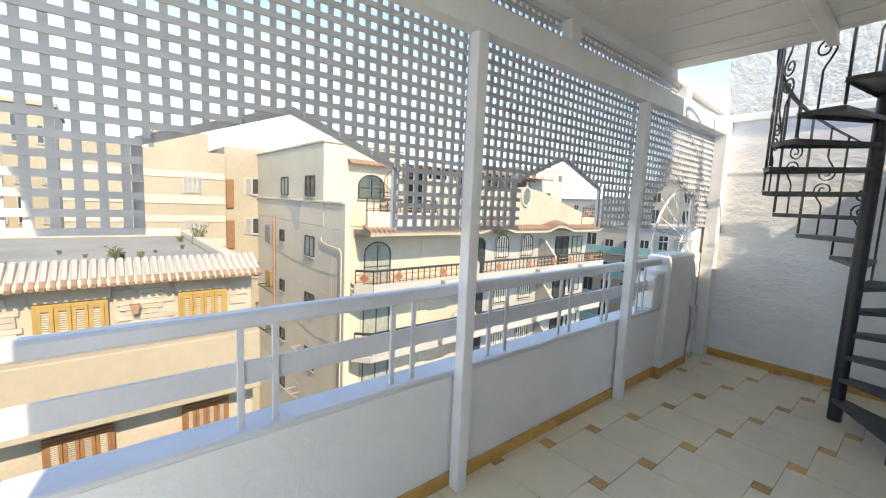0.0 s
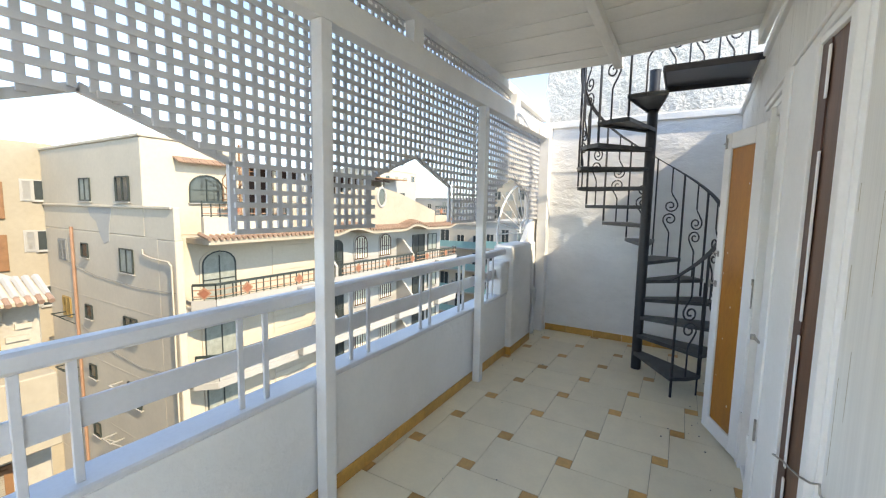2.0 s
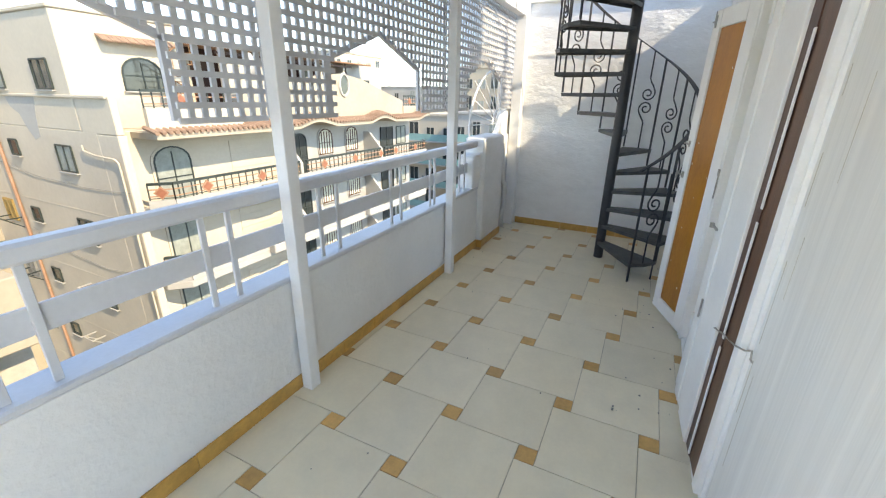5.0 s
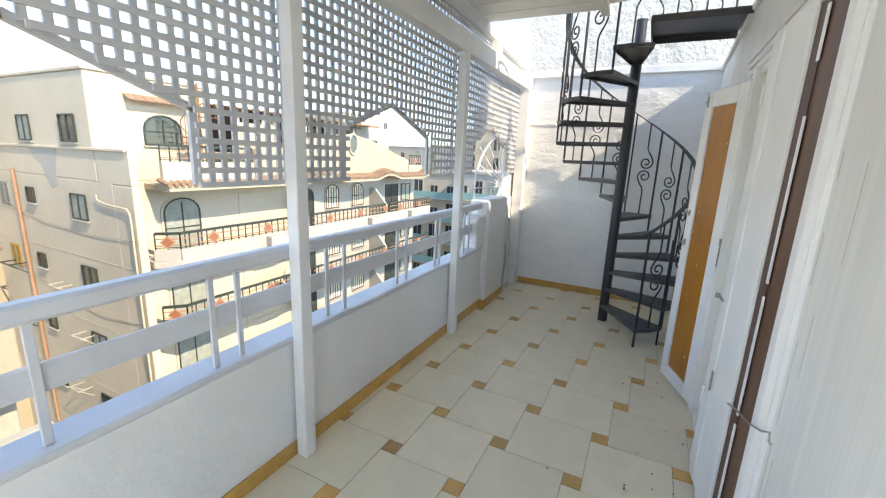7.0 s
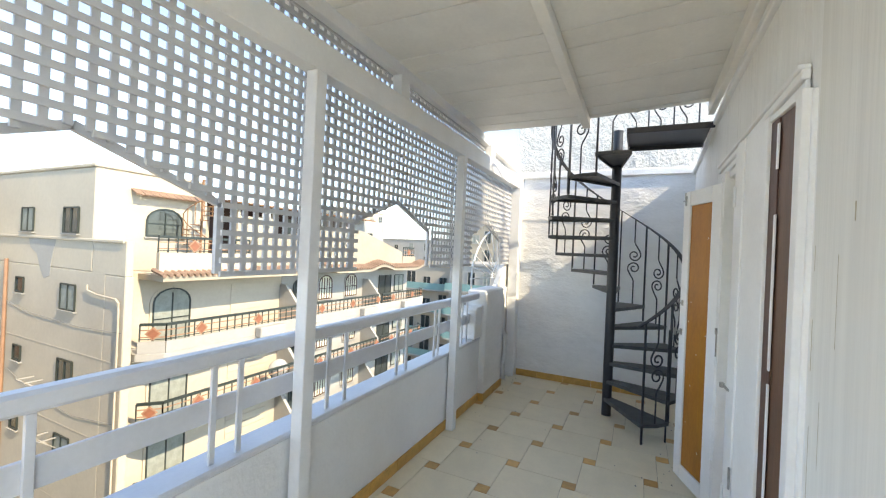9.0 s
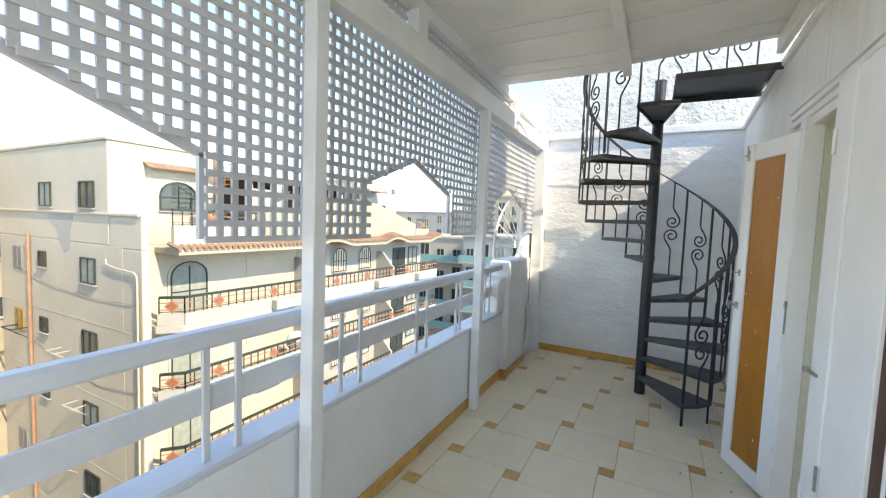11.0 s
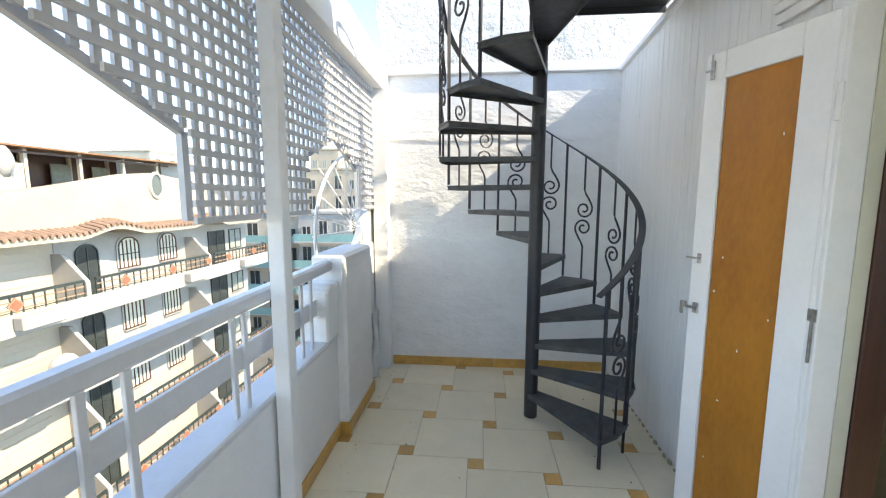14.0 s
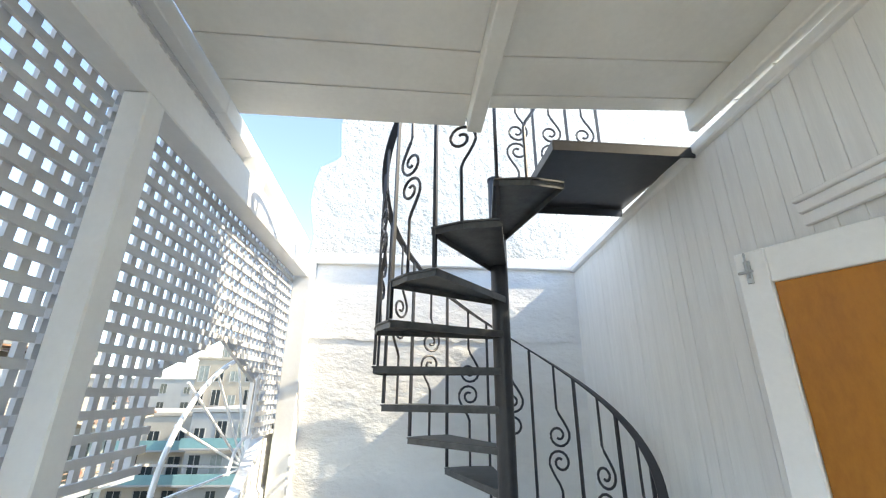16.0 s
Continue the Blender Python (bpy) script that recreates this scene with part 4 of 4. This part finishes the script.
prism(bm, [(1.55, -0.42), (1.72, -0.42), (1.68, -0.60), (1.59, -0.60)], BY - 0.12, BY + 0.02, "y")
part("wall_pot", bm, CLAY, Bh, "small clay wall lamp")
# stone cladding courses
rnd = random.Random(4)
stone_meshes = []
for w in (0.22, 0.3, 0.38, 0.46):
    bm = bmesh.new()
    box(bm, 0, w - 0.008, -0.03, 0.0, 0, 0.092)
    finish(bm)
    me = bpy.data.meshes.new("stone")
    bm.to_mesh(me)
    bm.free()
    me.materials.append(STONE)
    stone_meshes.append((w, me))
holes = [(x - w / 2 - 0.1, x + w / 2 + 0.1) for x, w in ((0.745, 0.90), (2.78, 0.78), (-1.5, 0.9))]
clad = 0
for r in range(12):
    z = -0.14 - 0.1 * r
    x = -1.0 - 0.1 * rnd.random()
    while x < 3.70 and clad < 300:
        w, me = rnd.choice(stone_meshes)
        if x + w > 3.75:
            break
        if not any(a - w < x < b for a, b in holes):
            ob = new("stone", me)
            ob.parent, ob.matrix_basis = Bh, pose(x, BY + 0.055 - 0.012 * rnd.random(), z)
            clad += 1
        x += w

# weeds on the flat roof
def weed(x, y, z, h):
    bm = bmesh.new()
    for j in range(46):
        a, l = rnd.random() * 6.28, h * (0.4 + 0.6 * rnd.random())
        p = Vector((x + 0.25 * h * rnd.gauss(0, 1) * 0.5, y + 0.25 * h * rnd.gauss(0, 1) * 0.5, z))
        q = p + Vector((0.35 * l * math.cos(a), 0.35 * l * math.sin(a), l))
        beam(bm, p, q, 0.012, 0.008)
        beam(bm, q, q + Vector((0.1 * l * math.cos(a + 1), 0.1 * l * math.sin(a + 1), 0.05 * l)), 0.04, 0.012)
    tagged(part("weed", bm, PLANT), "dry green weed tuft growing on the flat roof", "plant", "roof weeds")


for x, y, h in ((3.3, 15.6, 0.62), (1.11, 12.4, 0.34), (1.63, 12.7, 0.16), (1.25, 12.6, 0.18), (-0.6, 12.0, 0.14), (2.7, 14.3, 0.12), (0.1, 14.0, 0.1), (2.0, 13.6, 0.08), (2.9, 16.2, 0.2), (0.6, 13.2, 0.09)):
    weed(x, y, -0.09, h)

# block C: cream flats behind, closing the yard
C = thing("cream_flats", "cream rendered flats with white shutters and tall slots", "building")
one("wall", CREAM, C, "", 0.03, -0.6, 7.1, 29.6, 40, GROUND, 4.0)
one("wall", CREAM, C, "", 0.03, 7.11, 9.65, 29.9, 40, GROUND, 4.55)
one("roof_block", CREAM, C, "", 0.03, 3.6, 6.6, 32, 36, 4.02, 5.4)
for z in (2.0, -0.65, -3.65):
    one("band", PALE, C, "", 0.02, -0.6, 7.05, 29.55, 29.598, z - 1.2, z - 0.7)
    one("band", PALE, C, "", 0.02, -0.6, 7.05, 29.55, 29.598, z + 0.35, z + 0.75)
    shutters(C, pose(5.28, 29.58, z - 0.5), 1.0, 1.0, OFFWHITE)
    one("slot", BROWNWOOD, C, "brown slot panel", 0.02, 7.15, 7.62, 29.78, 29.9, z - 1.4, z + 0.45)
    window(C, pose(9.15, 29.9, z - 0.45), 0.8, 1.05, OFFWHITE, PANE)
    shutters(C, pose(8.5, 29.88, z - 0.45), 0.42, 1.05, OFFWHITE, 1)


def far_block(label, mat, x0, x1, y0, y1, top, storeys, cols_x, cols_y, slabs=None, group="far blocks", glass=PANE):
    """A distant block with storeys of windows on the two faces that look this way."""
    b = thing("far_building", label, "building", group)
    one("wall", mat, b, "", 0.05, x0, x1, y0, y1, GROUND, top)
    one("roof_lip", mat, b, "", 0.03, x0 - 0.15, x1 + 0.15, y0 - 0.15, y1 + 0.15, top + 0.001, top + 0.35)
    rr = random.Random(int(abs(x0) * 7 + abs(y0)))
    for s in range(storeys):
        z = top - 2.1 - 3.0 * s
        for face, n, lo, hi in (("y", cols_x, x0, x1), ("x", cols_y, y0, y1)):
            if not n:
                continue
            step = (hi - lo) / n
            for k in range(n):
                c = lo + step * (k + 0.5)
                w = min(1.5, step * 0.5) * (0.75 + 0.4 * rr.random())
                h = 1.25 if rr.random() < 0.75 else 1.9
                bm = bmesh.new()
                bf = bmesh.new()
                if face == "y":
                    box(bm, c - w / 2, c + w / 2, y0 - 0.03, y0 + 0.05, z - 0.6, z - 0.6 + h)
                    for a, d in ((-w / 2 - 0.08, -w / 2), (w / 2, w / 2 + 0.08), (-0.03, 0.03)):
                        box(bf, c + a, c + d, y0 - 0.08, y0 - 0.001, z - 0.68, z - 0.6 + h)
                    box(bf, c - w / 2 - 0.08, c + w / 2 + 0.08, y0 - 0.12, y0 - 0.001, z - 0.72, z - 0.62)
                else:
                    box(bm, x0 - 0.03, x0 + 0.05, c - w / 2, c + w / 2, z - 0.6, z - 0.6 + h)
                    for a, d in ((-w / 2 - 0.08, -w / 2), (w / 2, w / 2 + 0.08), (-0.03, 0.03)):
                        box(bf, x0 - 0.08, x0 - 0.001, c + a, c + d, z - 0.68, z - 0.6 + h)
                    box(bf, x0 - 0.12, x0 - 0.001, c - w / 2 - 0.08, c + w / 2 + 0.08, z - 0.72, z - 0.62)
                win = part("window", bm, CURTAIN if rr.random() < 0.4 else glass, b)
                part("frame", bf, OFFWHITE, win)
        if slabs:
            one("balcony_slab", OFFWHITE, b, "", 0.03, x0 - 1.3, x1, y0 - 1.0, y0 - 0.13, z - 1.15, z - 0.95)
            one("balcony_slab", OFFWHITE, b, "", 0.03, x0 - 1.3, x0 - 0.13, y0 - 0.12, y1, z - 1.15, z - 0.95)
            one("balcony_rail", slabs, b, "", 0, x0 - 1.28, x0 - 1.2, y0 - 0.9, y1, z - 0.949, z - 0.1)
            one("balcony_rail", slabs, b, "", 0, x0 - 1.19, x1, y0 - 0.98, y0 - 0.9, z - 0.949, z - 0.1)
    return b


far_block("white flats with teal balcony fronts down the street", OFFWHITE, 48, 60, 14, 22, -0.3, 5, 3, 4, TEAL)
far_block("cream flats with teal balcony fronts down the street", PALE, 51, 62, 23, 33, -0.8, 5, 3, 4, TEAL)
far_block("peach tower block with rounded top rooms", PEACH, 62, 72, 19, 29, 5.6, 3, 3, 5, None)
far_block("peach roof rooms on the tower block", PEACH, 64, 70, 22.5, 27, 8.7, 1, 2, 3, None)
far_block("pale cream high-rise on the skyline", PALE, 84, 104, 70, 84, 11.2, 6, 5, 5, None)
far_block("white low flats on the skyline", OFFWHITE, 100, 120, 36, 70, 3.8, 3, 5, 7, None)
far_block("sand-coloured flats in the distance", CREAM, 120, 140, 8, 34, 7.5, 3, 4, 6, None)
far_block("white houses behind the yard", OFFWHITE, -16, -6, 40, 50, 4.2, 4, 5, 3, None)
far_block("cream flats behind the yard", CREAM, -5.5, -1.5, 44, 54, 7.4, 4, 3, 2, None)
far_block("pale house behind the yard", PALE, -30, -18, 42, 52, 3.0, 3, 5, 3, None)
far_block("white flats far behind", OFFWHITE, 12, 30, 52, 64, 3.4, 3, 7, 3, None)
far_block("peach flats far behind", PEACH, 32, 48, 48, 60, 3.6, 3, 6, 4, None)
far_block("cream flats over the roofs", CREAM, -60, -34, 60, 75, 6.0, 3, 8, 4, None)

# grit and flakes of plaster on the floor
grit_rng = random.Random(21)
bm = bmesh.new()
for k in range(70):
    if k < 30:
        x, y = grit_rng.uniform(2.8, 6.0), grit_rng.uniform(0.12, 0.5)
    elif k < 50:
        x, y = grit_rng.uniform(4.6, 6.1), YF - 0.03 - abs(grit_rng.gauss(0, 0.12))
    else:
        x, y = grit_rng.uniform(1.2, 6.0), grit_rng.uniform(0.2, 1.95)
    g = grit_rng.uniform(0.002, 0.006)
    prism(bm, [(x + g * math.cos(a), y + g * grit_rng.uniform(0.6, 1.2) * math.sin(a)) for a in (0.3, 1.7, 2.9, 4.1, 5.3)], 0.0006, g * 0.9)
tagged(part("floor_grit", bm, FLATROOF), "dark grit and plaster flakes on the floor tiles", "debris", "", "stuff")
bm = bmesh.new()
for k in range(26):
    x = 4.45 + 0.066 * k
    y = 0.014 + (X1 - x) * math.tan(radians(0.8))
    g = grit_rng.uniform(0.005, 0.014)
    prism(bm, [(x + 1.8 * g * math.cos(a), y + g * grit_rng.uniform(0.5, 1.0) * math.sin(a)) for a in (0.3, 1.7, 2.9, 4.1, 5.3)], 0.0006, g * grit_rng.uniform(0.6, 1.6))
tagged(part("wall_debris", bm, GROUT), "crumbled grout along the foot of the board wall", "debris", "", "stuff")

# ---- skirting and floor tiles, last ----
def piece(name, mat, parent, bevel, *dims):
    return one(name, mat, parent, "", bevel, *dims)


sk = thing("baseboard", "ochre tile skirting along the terrace walls", "skirting", "", "structure")
x = X0
while x < 5.0:
    e = min(x + 0.33, 5.04)
    piece("tile", SKIRT, sk, 0.002, x + 0.001, e - 0.001, YF - 0.013, YF - 0.001, 0.0, 0.082)
    x = e
for a, b in ((5.041, 5.35), (5.352, 5.66)):
    piece("tile", SKIRT, sk, 0.002, a, b, YF - 0.073, YF - 0.061, 0.0, 0.082)
piece("tile", SKIRT, sk, 0.002, 5.027, 5.0385, YF - 0.073, YF - 0.014, 0.0, 0.082)
y = 0.01
while y < YF - 0.14:
    e = min(y + 0.33, YF - 0.11)
    piece("tile", SKIRT, sk, 0.002, X1 - 0.012, X1 - 0.001, y + 0.001, e - 0.001, 0.0, 0.082)
    y = e

TA, TB = 0.424, 0.092
OX, OY = 3.021 - TB / 2, 1.098 - TB / 2
JOINT = 0.0018


def tile(name, mat, x0, x1, y0, y1):
    x0, x1 = max(x0, X0 + 0.002), min(x1, X1 - 0.001)
    y0, y1 = max(y0, 0.0 if x1 > HOUSE_0 else -3.19), min(y1, YF - 0.001)
    if x1 - x0 > 0.012 and y1 - y0 > 0.012:
        bm = bmesh.new()
        box(bm, x0 + JOINT, x1 - JOINT, y0 + JOINT, y1 - JOINT, -0.0058, 0.0)
        part(name, bm, mat, slab)


for i in range(-24, 14):
    for j in range(-14, 8):
        px, py = OX + i * TA + j * TB, OY - i * TB + j * TA
        if not (X0 - 0.5 < px < X1 + 0.1 and (-0.5 if px > HOUSE_0 else -3.4) < py < YF + 0.1):
            continue
        tile("inset", INSET, px, px + TB, py, py + TB)
        tile("tile", TILE, px + TB, px + TB + TA, py, py + TA)
